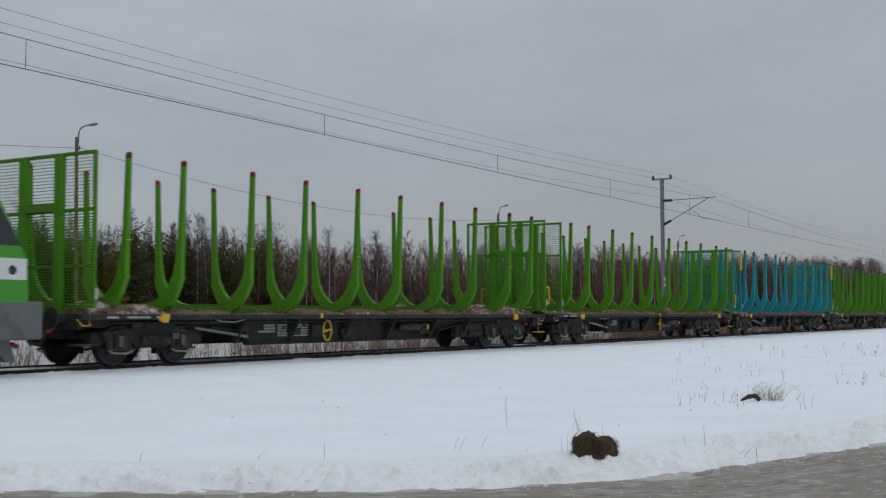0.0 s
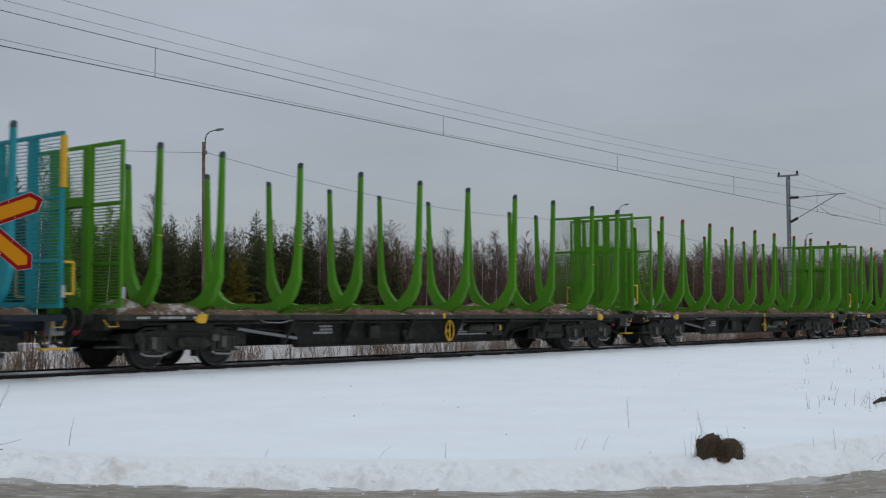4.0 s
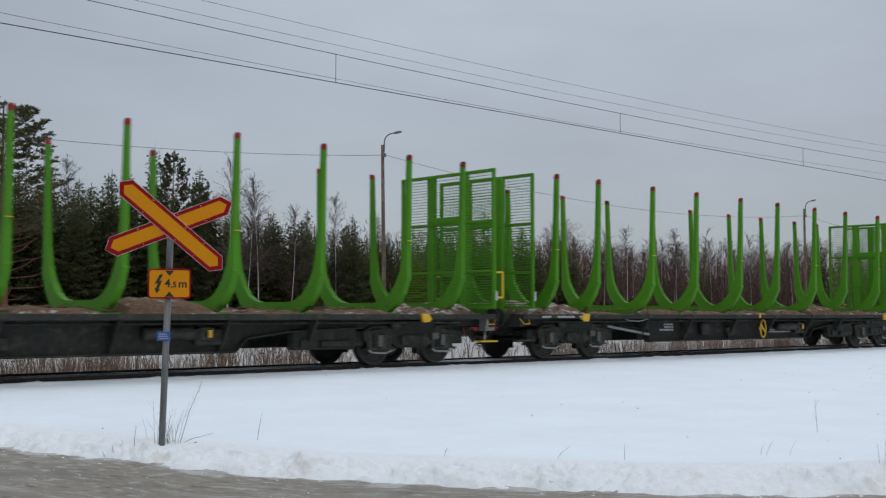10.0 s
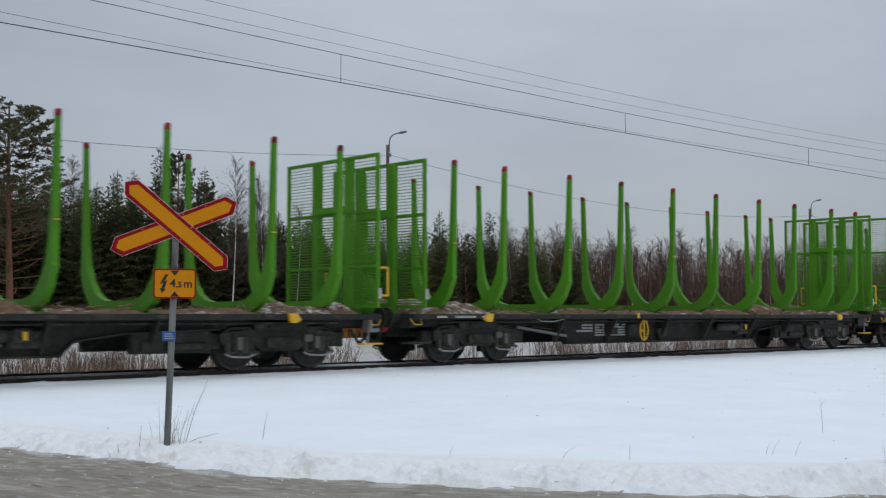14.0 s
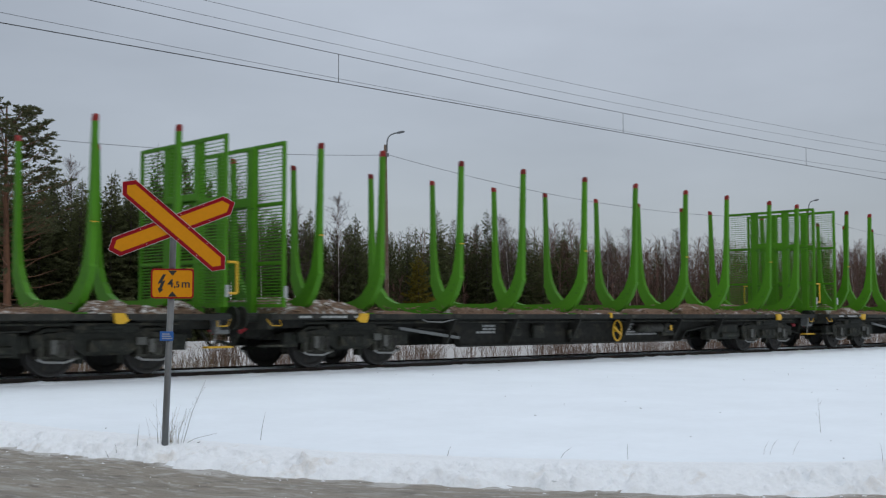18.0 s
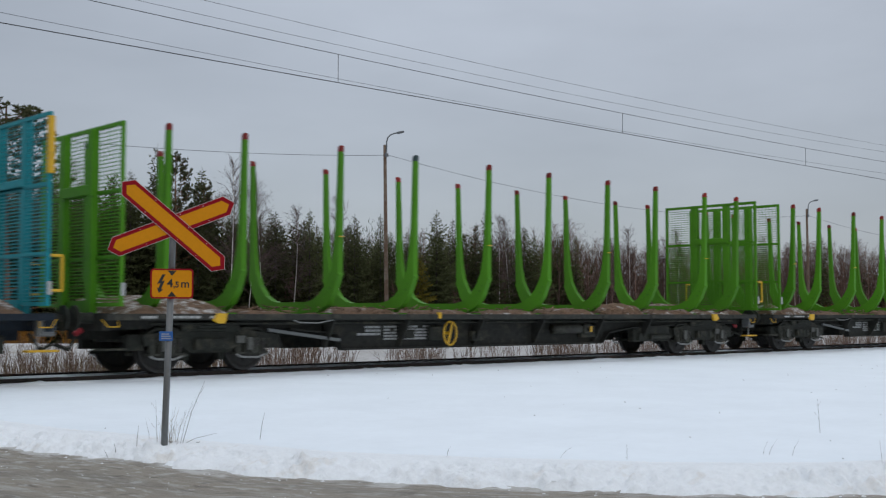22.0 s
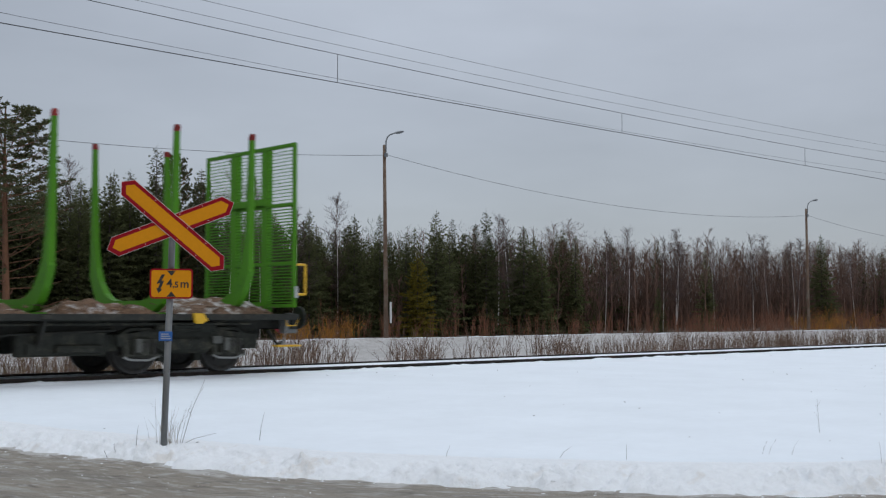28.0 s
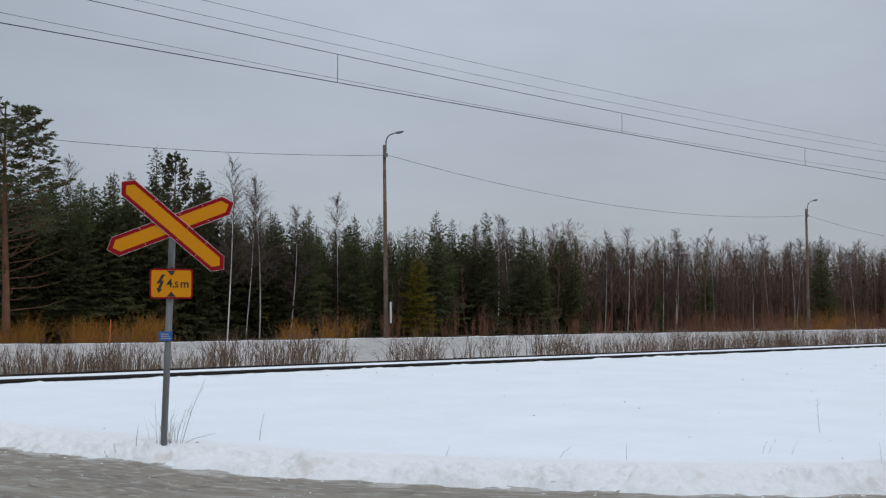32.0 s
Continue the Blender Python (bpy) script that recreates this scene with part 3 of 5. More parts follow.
def text_mesh(body, size):
    cu = bpy.data.curves.new("lettering", "FONT")
    cu.body, cu.size, cu.align_x, cu.align_y, cu.extrude, cu.offset = body, size, "CENTER", "CENTER", 0.001, 0.002
    tmp = bpy.data.objects.new("lettering", cu)
    scene.collection.objects.link(tmp)
    bpy.context.view_layer.update()
    me = bpy.data.meshes.new_from_object(tmp.evaluated_get(bpy.context.evaluated_depsgraph_get()))
    bpy.data.objects.remove(tmp)
    return me


SIGN_AT = (5.92, 10.23)
sz = -0.216
sign = thing("crossing_sign", "yellow and red level crossing sign on a grey post", "road sign", pose(SIGN_AT[0], SIGN_AT[1], sz, 0, 0, -30))
part("post", add_rod(rod((-0.045, 0, -0.4), (0.012, 0, 1.55), 0.033, 0.033, 12), (0.012, 0, 1.55), (0.028, 0, 2.26), 0.033, 0.033, 12), ZINC, sign, smooth=True)
for ang, lift, mid in ((-40.5, -0.050, 0.03), (22.0, -0.036, 0.012)):
    at = pose(mid, lift, 2.155, 90, 0, 0) @ pose(0, 0, 0, 0, 0, ang)
    arm = part("cross_arm", prism(cross_outline(0.668, 0.102, 0.086), "z", 0.0, 0.006), SIGN_EDGE, sign, "crossing arm with red border and yellow centre", at)
    part("red_border", prism(cross_outline(0.664, 0.0985, 0.083), "z", 0.006, 0.0075), SIGN_RED, arm)
    part("yellow_face", prism(cross_outline(0.608, 0.062, 0.054), "z", 0.0075, 0.009), SIGN_YELLOW, arm)
    for bx in (-0.30, 0.12, 0.36):
        for by in (-0.080, 0.080):
            part("rivet", rod((bx, by, 0.0075), (bx, by, 0.0105), 0.0045, sides=6), SIGN_EDGE, arm)


def rounded(w, h, r):
    pts = []
    for cx, cy, a0 in ((w - r, h - r, 0), (-w + r, h - r, 90), (-w + r, -h + r, 180), (w - r, -h + r, 270)):
        pts += [(cx + r * math.cos(radians(a0 + d)), cy + r * math.sin(radians(a0 + d))) for d in (0, 30, 60, 90)]
    return pts


plate = part("height_plate", prism(rounded(0.210, 0.150, 0.03), "z", 0.0, 0.005), SIGN_RED, sign, "yellow height plate with red border reading 4,5 m", pose(0.02, -0.040, 1.575, 90, 0, 0))
part("face", prism(rounded(0.194, 0.134, 0.022), "z", 0.005, 0.0065), SIGN_YELLOW, plate)
part("arrow", prism([(-0.045, 0.131), (0.045, 0.131), (0.0, 0.078)], "z", 0.0065, 0.008), SIGN_BLACK, plate)
part("arrow", prism([(-0.045, -0.131), (0.0, -0.078), (0.045, -0.131)], "z", 0.0065, 0.008), SIGN_BLACK, plate)
part("flash", prism([(-0.094, 0.092), (-0.145, -0.004), (-0.112, 0.004), (-0.130, -0.046), (-0.146, -0.040), (-0.126, -0.096), (-0.086, -0.058), (-0.104, -0.054), (-0.070, 0.032), (-0.098, 0.026), (-0.062, 0.092)], "z", 0.0065, 0.008), SIGN_BLACK, plate)
for body, size, px, py in (("4", 0.118, -0.018, 0.0), (",5", 0.082, 0.042, -0.012), ("m", 0.115, 0.130, -0.004)):
    me = text_mesh(body, size)
    me.materials.append(SIGN_BLACK)
    part("numeral", me, SIGN_BLACK, plate, at=pose(px, py, 0.0075))
tag_plate = part("blue_tag", box(-0.066, 0.066, -0.05, -0.044, -0.047, 0.047, bevel=0.003), SIGN_BLUE, sign, "small blue tag plate", pose(-0.03, 0.005, 1.05))
for k in range(3):
    part("bar", box(-0.045, 0.03 + 0.012 * k, -0.053, -0.051, 0.016 - 0.022 * k, 0.026 - 0.022 * k), WHITE_MARK, tag_plate)
for z in (1.46, 1.68, 2.1):
    part("clamp", rod((0.012, 0, z), (0.012, 0, z + 0.03), 0.042, sides=10), ZINC, sign)


# ---- the timber train ----
PITCH, HALF = 21.4, 10.70
STAKE_X = [s * a for s in (-1, 1) for a in (1.02, 3.25, 5.26, 7.53, 9.12)]
STAKE_X = [x - 0.06 for x in STAKE_X]
AXLES = [s * 7.99 + d for s in (-1, 1) for d in (-0.9, 0.9)]
BOARD_X, BOARD_W = 10.05, 1.58

half_outer = [(0.62, 1.08), (0.92, 1.12), (1.20, 1.26), (1.40, 1.50), (1.568, 1.86), (1.548, 1.91), (1.60, 4.33)]
half_inner = [(1.495, 4.33), (1.445, 2.9), (1.40, 2.35), (1.32, 1.98), (1.17, 1.70), (0.95, 1.47), (0.72, 1.36), (0.50, 1.32)]


def stake_mesh(mat):
    """A U-shaped bunk: flat crossbeam, curved shoulders, tapering uprights."""
    right = half_outer + half_inner
    outline = right + [(-a, b) for a, b in reversed(right)]
    bm = prism(outline, "x", -0.068, 0.068)
    for v in bm.verts:
        v.co.x *= 1.0 - 0.42 * max(0, min(1, (v.co.z - 1.4) / 2.7))
    bmesh.ops.triangulate(bm, faces=[f for f in bm.faces if len(f.verts) > 4])
    add_box(bm, -0.12, 0.12, -1.15, 1.15, 1.06, 1.10)
    return mesh_of("stake", bm, mat)


def tip_mesh(mat, side):
    bm = prism([(side * 1.602, 4.31), (side * 1.603, 4.40), (side * 1.585, 4.435), (side * 1.52, 4.42), (side * 1.494, 4.37), (side * 1.491, 4.31)], "x", -0.0405, 0.0405)
    return mesh_of("stake_tip", bm, mat)


def headboard_meshes(mat):
    """Edge frame, cross bars, main posts, beam and wire panel of one end wall, standing at x = 0."""
    w, z0, z1, e = BOARD_W, 1.20, 4.38, 0.065
    fr = bmesh.new()
    out, inn = [(-w, z0), (w, z0), (w, z1), (-w, z1)], [(-w + e, z0 + e), (w - e, z0 + e), (w - e, z1 - e), (-w + e, z1 - e)]
    V = [[fr.verts.new((x, y, z)) for y, z in ring] for x in (-0.03, 0.03) for ring in (out, inn)]
    for i in range(4):
        j = (i + 1) % 4
        fr.faces.new((V[0][i], V[0][j], V[1][j], V[1][i]))
        fr.faces.new((V[2][i], V[2][j], V[3][j], V[3][i]))
        fr.faces.new((V[0][i], V[0][j], V[2][j], V[2][i]))
        fr.faces.new((V[1][i], V[1][j], V[3][j], V[3][i]))
    bmesh.ops.recalc_face_normals(fr, faces=fr.faces)
    bar = box(-0.025, 0.025, -w + e, w - e, -0.028, 0.028)
    wires = bmesh.new()
    z = z0 + 0.10
    while z < z1 - 0.05:
        thick = 0.006 if z > 3.2 else 0.010
        add_box(wires, -0.006, 0.006, -w, w, z - thick, z + thick)
        z += 0.068 if z > 3.2 else 0.060
    for k in range(1, 28):
        y = -w + 2 * w * k / 28
        add_box(wires, -0.003, 0.003, y - 0.003, y + 0.003, z0, z1)
    post = box(-0.07, 0.07, -0.105, 0.105, 1.05, 4.34, bevel=0.012)
    beam = box(-0.075, 0.075, -0.60, 0.60, 3.17, 3.36, bevel=0.012)
    kick = box(-0.05, 0.05, -0.55, 0.55, 1.10, 1.30)
    return [mesh_of(n, m, mat) for n, m in (("headboard", fr), ("wire_mesh", wires), ("post", post), ("beam", beam), ("kick_plate", kick), ("cross_bar", bar))]


def web_mesh(mat, side):
    """One recessed fish-bellied web with its bottom flange."""
    y = side * 0.98
    outline = [(-10.15, 1.02), (-10.15, 0.80), (-6.2, 0.80), (-5.05, 0.70), (-4.90, 0.37), (3.5, 0.37), (3.75, 0.62), (4.7, 0.74), (6.6, 0.80), (10.15, 0.80), (10.15, 1.02)]
    bm = prism(outline, "y", y - side * 0.02, y)
    low = [(-6.2, 0.80), (-5.05, 0.70), (-4.90, 0.37), (3.5, 0.37), (3.75, 0.62), (4.7, 0.74), (6.6, 0.80)]
    lip = low + [(a, b - 0.03) for a, b in reversed(low)]
    p = prism(lip, "y", y - side * 0.06, y + side * 0.14)
    tmp = bpy.data.meshes.new("tmp")
    p.to_mesh(tmp)
    p.free()
    bm.from_mesh(tmp)
    bpy.data.meshes.remove(tmp)
    return mesh_of("web", bm, mat)


def gusset_mesh(mat, side):
    """A raking bracket from the side rail in to the foot of the web."""
    s = side
    return mesh_of("gusset", prism([(s * 1.40, 0.97), (s * 0.98, 0.97), (s * 0.98, 0.40), (s * 1.08, 0.40), (s * 1.36, 0.88)], "x", -0.02, 0.02), mat)


def bogie_frame_mesh():
    bm = bmesh.new()
    for s in (-1, 1):
        y0, y1 = s * 0.93, s * 1.07
        for o in ([(-1.38, 0.70), (-1.32, 0.50), (-0.62, 0.50), (-0.40, 0.36), (0.40, 0.36), (0.62, 0.50), (1.32, 0.50), (1.38, 0.70), (0.75, 0.78), (-0.75, 0.78)],):
            p = prism(o, "y", y0, y1)
            tmp = bpy.data.meshes.new("tmp")
            p.to_mesh(tmp)
            p.free()
            bm.from_mesh(tmp)
            bpy.data.meshes.remove(tmp)
        add_box(bm, -0.35, 0.35, s * 1.07, s * 1.16, 0.42, 0.62)
        add_tube(bm, [(-1.36, s * 1.0, 0.66), (-1.1, s * 1.0, 0.80), (-0.7, s * 1.0, 0.80), (-0.42, s * 1.0, 0.60)], 0.05, 6)
        add_tube(bm, [(0.42, s * 1.0, 0.60), (0.7, s * 1.0, 0.80), (1.1, s * 1.0, 0.80), (1.36, s * 1.0, 0.66)], 0.05, 6)
        for c in (-0.22, 0.0, 0.22):
            add_rod(bm, (c, s * 1.12, 0.44), (c, s * 1.12, 0.60), 0.07, sides=10)
        for e in (-1, 1):
            add_box(bm, e * 1.30, e * 1.62, s * 0.80, s * 0.98, 0.42, 0.72, bevel=0.02)
            add_rod(bm, (e * 0.35, s * 0.70, 0.42), (e * 1.50, s * 0.70, 0.36), 0.035, sides=6)
            add_box(bm, e * 0.32, e * 0.44, s * 0.70, s * 0.86, 0.22, 0.62)
        add_rod(bm, (-0.30, s * 1.10, 0.86), (0.30, s * 1.10, 0.86), 0.07, sides=8)
        add_box(bm, -0.62, 0.62, s * 0.90, s * 1.12, 0.74, 0.92, bevel=0.02)
    add_box(bm, -0.25, 0.25, -1.0, 1.0, 0.52, 0.80)
    for e in (-1.38, 1.38):
        add_box(bm, e - 0.06, e + 0.06, -1.0, 1.0, 0.56, 0.68)
    return mesh_of("bogie_frame", bm, BOGIE)


def axlebox_mesh():
    bm = box(-0.17, 0.17, -0.10, 0.10, -0.16, 0.20, bevel=0.03)
    add_rod(bm, (0, -0.1, 0), (0, -0.16, 0), 0.13, 0.11, 12)
    add_rod(bm, (0, 0.1, 0), (0, 0.16, 0), 0.13, 0.11, 12)
    for s in (-0.26, 0.26):
        add_rod(bm, (s, 0, -0.10), (s, 0, 0.16), 0.075, sides=10)
        add_box(bm, s - 0.1, s + 0.1, -0.1, 0.1, -0.14, -0.10)
    return mesh_of("axlebox", bm, AXLEBOX)


def wheelset_mesh():
    bm = bmesh.new()
    prof = [(0.0, 0.075), (0.06, 0.13), (0.055, 0.36), (0.075, 0.40), (0.075, 0.455), (-0.045, 0.465), (-0.06, 0.49), (-0.075, 0.48), (-0.06, 0.40), (-0.03, 0.36), (-0.03, 0.13), (-0.09, 0.10)]
    n = 28
    for s in (-1, 1):
        rings = []
        for k in range(n):
            a = 2 * math.pi * k / n
            rings.append([bm.verts.new((r * math.cos(a), s * (0.78 + o), r * math.sin(a))) for o, r in prof])
        for k in range(n):
            A, B = rings[k], rings[(k + 1) % n]
            for i in range(len(prof) - 1):
                bm.faces.new((A[i], A[i + 1], B[i + 1], B[i]))
        for k in range(5):
            a = 2 * math.pi * k / 5
            add_rod(bm, (0.25 * math.cos(a), s * 0.83, 0.25 * math.sin(a)), (0.25 * math.cos(a), s * 0.865, 0.25 * math.sin(a)), 0.035, sides=6)
    add_rod(bm, (0, -1.0, 0), (0, 1.0, 0), 0.075, sides=12)
    bmesh.ops.recalc_face_normals(bm, faces=bm.faces)
    return mesh_of("wheelset", bm, WHEEL)


def tread_mesh(s):
    bm = bmesh.new()
    n = 28
    rings = [[bm.verts.new((r * math.cos(2 * math.pi * k / n), s * o, r * math.sin(2 * math.pi * k / n))) for k in range(n)] for o, r in ((0.852, 0.418), (0.857, 0.448))]
    for k in range(n):
        bm.faces.new((rings[0][k], rings[0][(k + 1) % n], rings[1][(k + 1) % n], rings[1][k]))
    return mesh_of("rim", bm, TREAD)


def litter_mesh(seed, lo, hi):
    """Bark litter heaped on the deck between the bunks: a lumpy sheet with skirts."""
    r = random.Random(seed)
    xs, ys = np.arange(lo, hi + 0.01, 0.11), np.linspace(-1.30, 1.30, 25)
    X, Y = np.meshgrid(xs, ys)
    end = abs(lo + hi) > 16
    full = r.choice((0.55, 0.7, 0.9, 1.3)) if not end else 1.5
    heap = np.clip(0.5 + 0.6 * wave(X, Y, seed, 7, 0.5, 1.6), 0, 1)
    Z = 1.085 + full * (0.23 * heap + 0.05 * wave(X, Y, seed + 1, 9, 2, 6) + 0.045 * wave(X, Y, seed + 2, 9, 7, 16))
    edge = np.clip((1.30 - np.abs(Y)) / 0.28, 0, 1) ** 0.6 * np.clip((X - lo) / 0.25, 0, 1) ** 0.6 * np.clip((hi - X) / 0.25, 0, 1) ** 0.6
    Z = 1.055 + (np.maximum(Z, 1.072) - 1.055) * edge
    Y = Y + 0.03 * wave(X, Y, seed + 5, 5, 2, 5)
    i = np.arange(X.size).reshape(X.shape)
    q = np.stack([i[:-1, :-1], i[:-1, 1:], i[1:, 1:], i[1:, :-1]], -1).reshape(-1, 4)
    return raw_mesh("bark_litter", np.stack([X, Y, Z], -1).reshape(-1, 3), q.tolist(), DEBRIS_SNOW if abs(lo + hi) > 16 else DEBRIS)


def chip_mesh(seed, n=900):
    r = random.Random(seed)
    s = Sticks()
    for _ in range(n):
        x, y, a = r.uniform(-10, 10), r.choice((-1, 1)) * r.uniform(0.5, 1.34), r.uniform(0, 6.28)
        z, l = 1.10 + r.uniform(0, 0.12), r.uniform(0.04, 0.22)
        s.stick((x, y, z), (x + l * math.cos(a), max(-1.38, min(1.38, y + l * math.sin(a))), z + r.uniform(-0.03, 0.07)), r.uniform(0.008, 0.022), 0.007)
    return s.mesh("bark_chip", BARK_CHIP)


def ring_mesh():
    bm = bmesh.new()
    pts = [(0.26 * math.cos(2 * math.pi * k / 20), 0, 0.26 * math.sin(2 * math.pi * k / 20)) for k in range(21)]
    add_tube(bm, pts, 0.022, 6)
    add_box(bm, -0.25, 0.25, -0.012, 0.012, -0.028, 0.028)
    add_rod(bm, (0, 0.02, 0), (0, 0.12, 0), 0.04)
    return mesh_of("brake_wheel", bm, YELLOW)


def mark_mesh(seed, w, h, rows):
    """A patch of markings that cannot be read: short bars in rows."""
    r = random.Random(seed)
    bm = bmesh.new()
    for k in range(rows):
        x, z = 0.0, h - (k + 0.5) * h / rows
        while x < w:
            l = r.uniform(0.05, 0.19)
            if r.random() < 0.90:
                add_box(bm, x, min(w, x + l), 0, 0.004, z - 0.33 * h / rows, z + 0.33 * h / rows)
            x += l + r.uniform(0.012, 0.03)
    return mesh_of("marking", bm, WHITE_MARK)


SHARED = {}


def shared(key, make):
    if key not in SHARED:
        SHARED[key] = make()
    return SHARED[key]


def timber_wagon(colour, tip, chassis, seed, yellow_edges, word):
    """One four-axle timber wagon at the origin of the track: near side towards -y, travelling towards -x."""
    r = random.Random(seed)
    paint = {"green": GREEN, "blue": BLUE}[colour]
    under = {"green": CHASSIS, "blue": CHASSIS_BLUE}[chassis]
    tipm = {"red": RED_TIP, "dark": DARK_TIP}[tip]
    w = thing("timber_wagon", word, "timber wagon", group="wagons of the train")
    for s in (-1, 1):
        part("web", shared(("web", chassis, s), lambda: web_mesh(under, s)), under, w)
        part("side_rail", shared(("rail", chassis, s), lambda: mesh_of("side_rail", box(-10.25, 10.25, s * 1.33, s * 1.44, 0.96, 1.075, bevel=0.01), under)), under, w)
        for x in STAKE_X[:3] + STAKE_X[5:8]:
            part("gusset", shared(("gusset", chassis, s), lambda: gusset_mesh(under, s)), under, w, at=pose(x, 0, 0))
    bm = box(-10.2, 10.2, -1.32, 1.32, 1.02, 1.062)
    add_box(bm, -10.1, 10.1, -0.35, 0.35, 0.62, 1.02)
    for x in (-10.2, 10.2):
        add_box(bm, x - 0.07, x + 0.07, -1.35, 1.35, 0.78, 1.08)
    part("deck", shared(("deck", chassis), lambda: mesh_of("deck", bm, under)), under, w)
    for i, x in enumerate(STAKE_X):
        st = part("stake", shared(("stake", colour), lambda: stake_mesh(paint)), paint, w, at=pose(x, 0, 0, 0, 0, 0))
        if i % 2 == 0:
            part("yellow_tag", shared(("ytag",), lambda: mesh_of("yellow_tag", box(-0.052, 0.052, -1.60, -1.55, 2.605, 2.622), YELLOW)), YELLOW, st)
        for s in (-1, 1):
            t = r.random() < 0.02 and tip == "red"
            part("stake_tip", shared(("tip", "dark" if t else tip, s), lambda: tip_mesh(DARK_TIP if t else tipm, s)), tipm, st, "worn dark tip" if t or tip == "dark" else "red painted tip")
    fr, wm, po, be, ki, cb = shared(("board", colour), lambda: headboard_meshes(paint))
    for x in (-BOARD_X, BOARD_X):
        hb = part("headboard", fr, paint, w, "welded end wall of steel mesh", at=pose(x, 0, 0))
        part("wire_mesh", wm, paint, hb)
        for z in (2.06, 3.20):
            part("cross_bar", cb, paint, hb, at=pose(0, 0, z))
        for s in (-0.55, 0.55):
            part("post", po, paint, hb, at=pose(0.05 if x > 0 else -0.05, s, 0))
        part("beam", be, paint, hb, at=pose(0.05 if x > 0 else -0.05, 0, 0))
        part("kick_plate", ki, paint, hb)
        gs = 1 if x > 0 else -1
        gp = [(gs * 0.03, -gs * 1.60, 1.45), (gs * 0.22, -gs * 1.60, 1.45), (gs * 0.22, -gs * 1.60, 2.02), (gs * 0.03, -gs * 1.60, 2.02)]
        part("grab_rail", shared(("grab", gs), lambda: mesh_of("grab_rail", add_tube(bmesh.new(), gp, 0.024), YELLOW)), YELLOW, hb, "yellow grab rail")
        part("plate", shared(("lowplate",), lambda: mesh_of("plate", box(-0.038, 0.038, -1.625, -1.617, 1.38, 1.60), WHITE_MARK)), WHITE_MARK, hb)
        if yellow_edges:
            part("yellow_edge", shared(("yedge",), lambda: mesh_of("yellow_edge", box(-0.045, 0.045, -1.63, -1.53, 3.36, 4.30), YELLOW)), YELLOW, hb, "yellow marker on the edge post")
    for a, b in zip((-9.85, -7.4, -5.1, -3.1, -0.9, 1.15, 3.4, 5.4, 7.7), (-7.65, -5.4, -3.4, -1.15, 0.9, 3.1, 5.1, 7.4, 9.85)):
        part("bark_litter", shared(("litter", seed % 3, round(a, 2)), lambda: litter_mesh(100 + 17 * (seed % 3) + int(a * 10), a, b)), DEBRIS, w, "brown bark litter patched with snow")
    tagged(part("bark_chip", shared(("chips", seed % 2), lambda: chip_mesh(300 + seed % 2)), BARK_CHIP, w, "loose bark chips and sticks"), kind="stuff")
    for c in (-7.99, 7.99):
        bf = part("bogie_frame", shared(("bogie",), bogie_frame_mesh), BOGIE, w, "black oily bogie frame", pose(c, 0, 0))
        for d in (-0.9, 0.9):
            for s in (-1, 1):
                part("axlebox", shared(("axlebox",), axlebox_mesh), BOGIE, bf, at=pose(d, s * 1.02, 0.46))
                part("wear_plate", shared(("wear",), lambda: mesh_of("wear_plate", box(-0.055, 0.055, -0.02, 0.02, -0.12, 0.12, bevel=0.008), DULL_STEEL)), DULL_STEEL, bf, at=pose(d - 0.10, s * 1.19, 0.52))
                # pale curved bar added to draw the light caught along the wheel's lower rim
                part("guard_bar", shared(("guard", s), lambda: mesh_of("guard_bar", add_tube(bmesh.new(), [(-0.36, 0, 0.05), (-0.24, 0, 0.0), (0.12, 0, -0.015), (0.36, 0, 0.06)], 0.020, 6), WORN_STEEL)), WORN_STEEL, bf, "bright added bar for light on the wheel's lower rim", at=pose(d, s * 1.12, 0.27))
            part("yellow_plug", shared(("plug", s), lambda: mesh_of("yellow_plug", box(-0.05, 0.05, s * 1.17, s * 1.20, 0.40, 0.48, bevel=0.01), YELLOW)), YELLOW, bf, at=pose(-0.42, 0, 0))
        for s in (-1, 1):
            part("spring_plate", shared(("splate",), lambda: mesh_of("spring_plate", box(-0.1, 0.1, -0.012, 0.012, -0.07, 0.07, bevel=0.006), DULL_STEEL)), DULL_STEEL, bf, at=pose(0.62, s * 1.15, 0.60))
    wheels = []
    for x in AXLES:
        ws = part("wheelset", shared(("wheel",), wheelset_mesh), WHEEL, w, "dark steel wheels on an axle", pose(x, 0, 0.46))
        for s in (-1, 1):
            part("rim", shared(("rim", s), lambda: tread_mesh(s)), TREAD, ws, "worn steel rim")
        wheels.append((ws, x))
    for e in (-1, 1):
        for s in (-1, 1):
            bb = add_rod(rod((e * 10.25, s * 0.95, 1.0), (e * 10.5, s * 0.95, 1.0), 0.10, 0.09, 10), (e * 10.58, s * 0.95, 1.0), (e * 10.62, s * 0.95, 1.0), 0.22, 0.22, 14)
            add_rod(bb, (e * 10.48, s * 0.95, 1.0), (e * 10.6, s * 0.95, 1.0), 0.06)
            part("buffer", shared(("buffer", e, s), lambda: mesh_of("buffer", bb, BOGIE)), BOGIE, w)
        cp = box(e * 10.2, e * 10.72, -0.10, 0.10, 0.82, 1.04, bevel=0.02)
        ho = add_tube(bmesh.new(), [(e * 10.25, -0.4, 0.75), (e * 10.45, -0.45, 0.45), (e * 10.68, -0.35, 0.55)], 0.035)
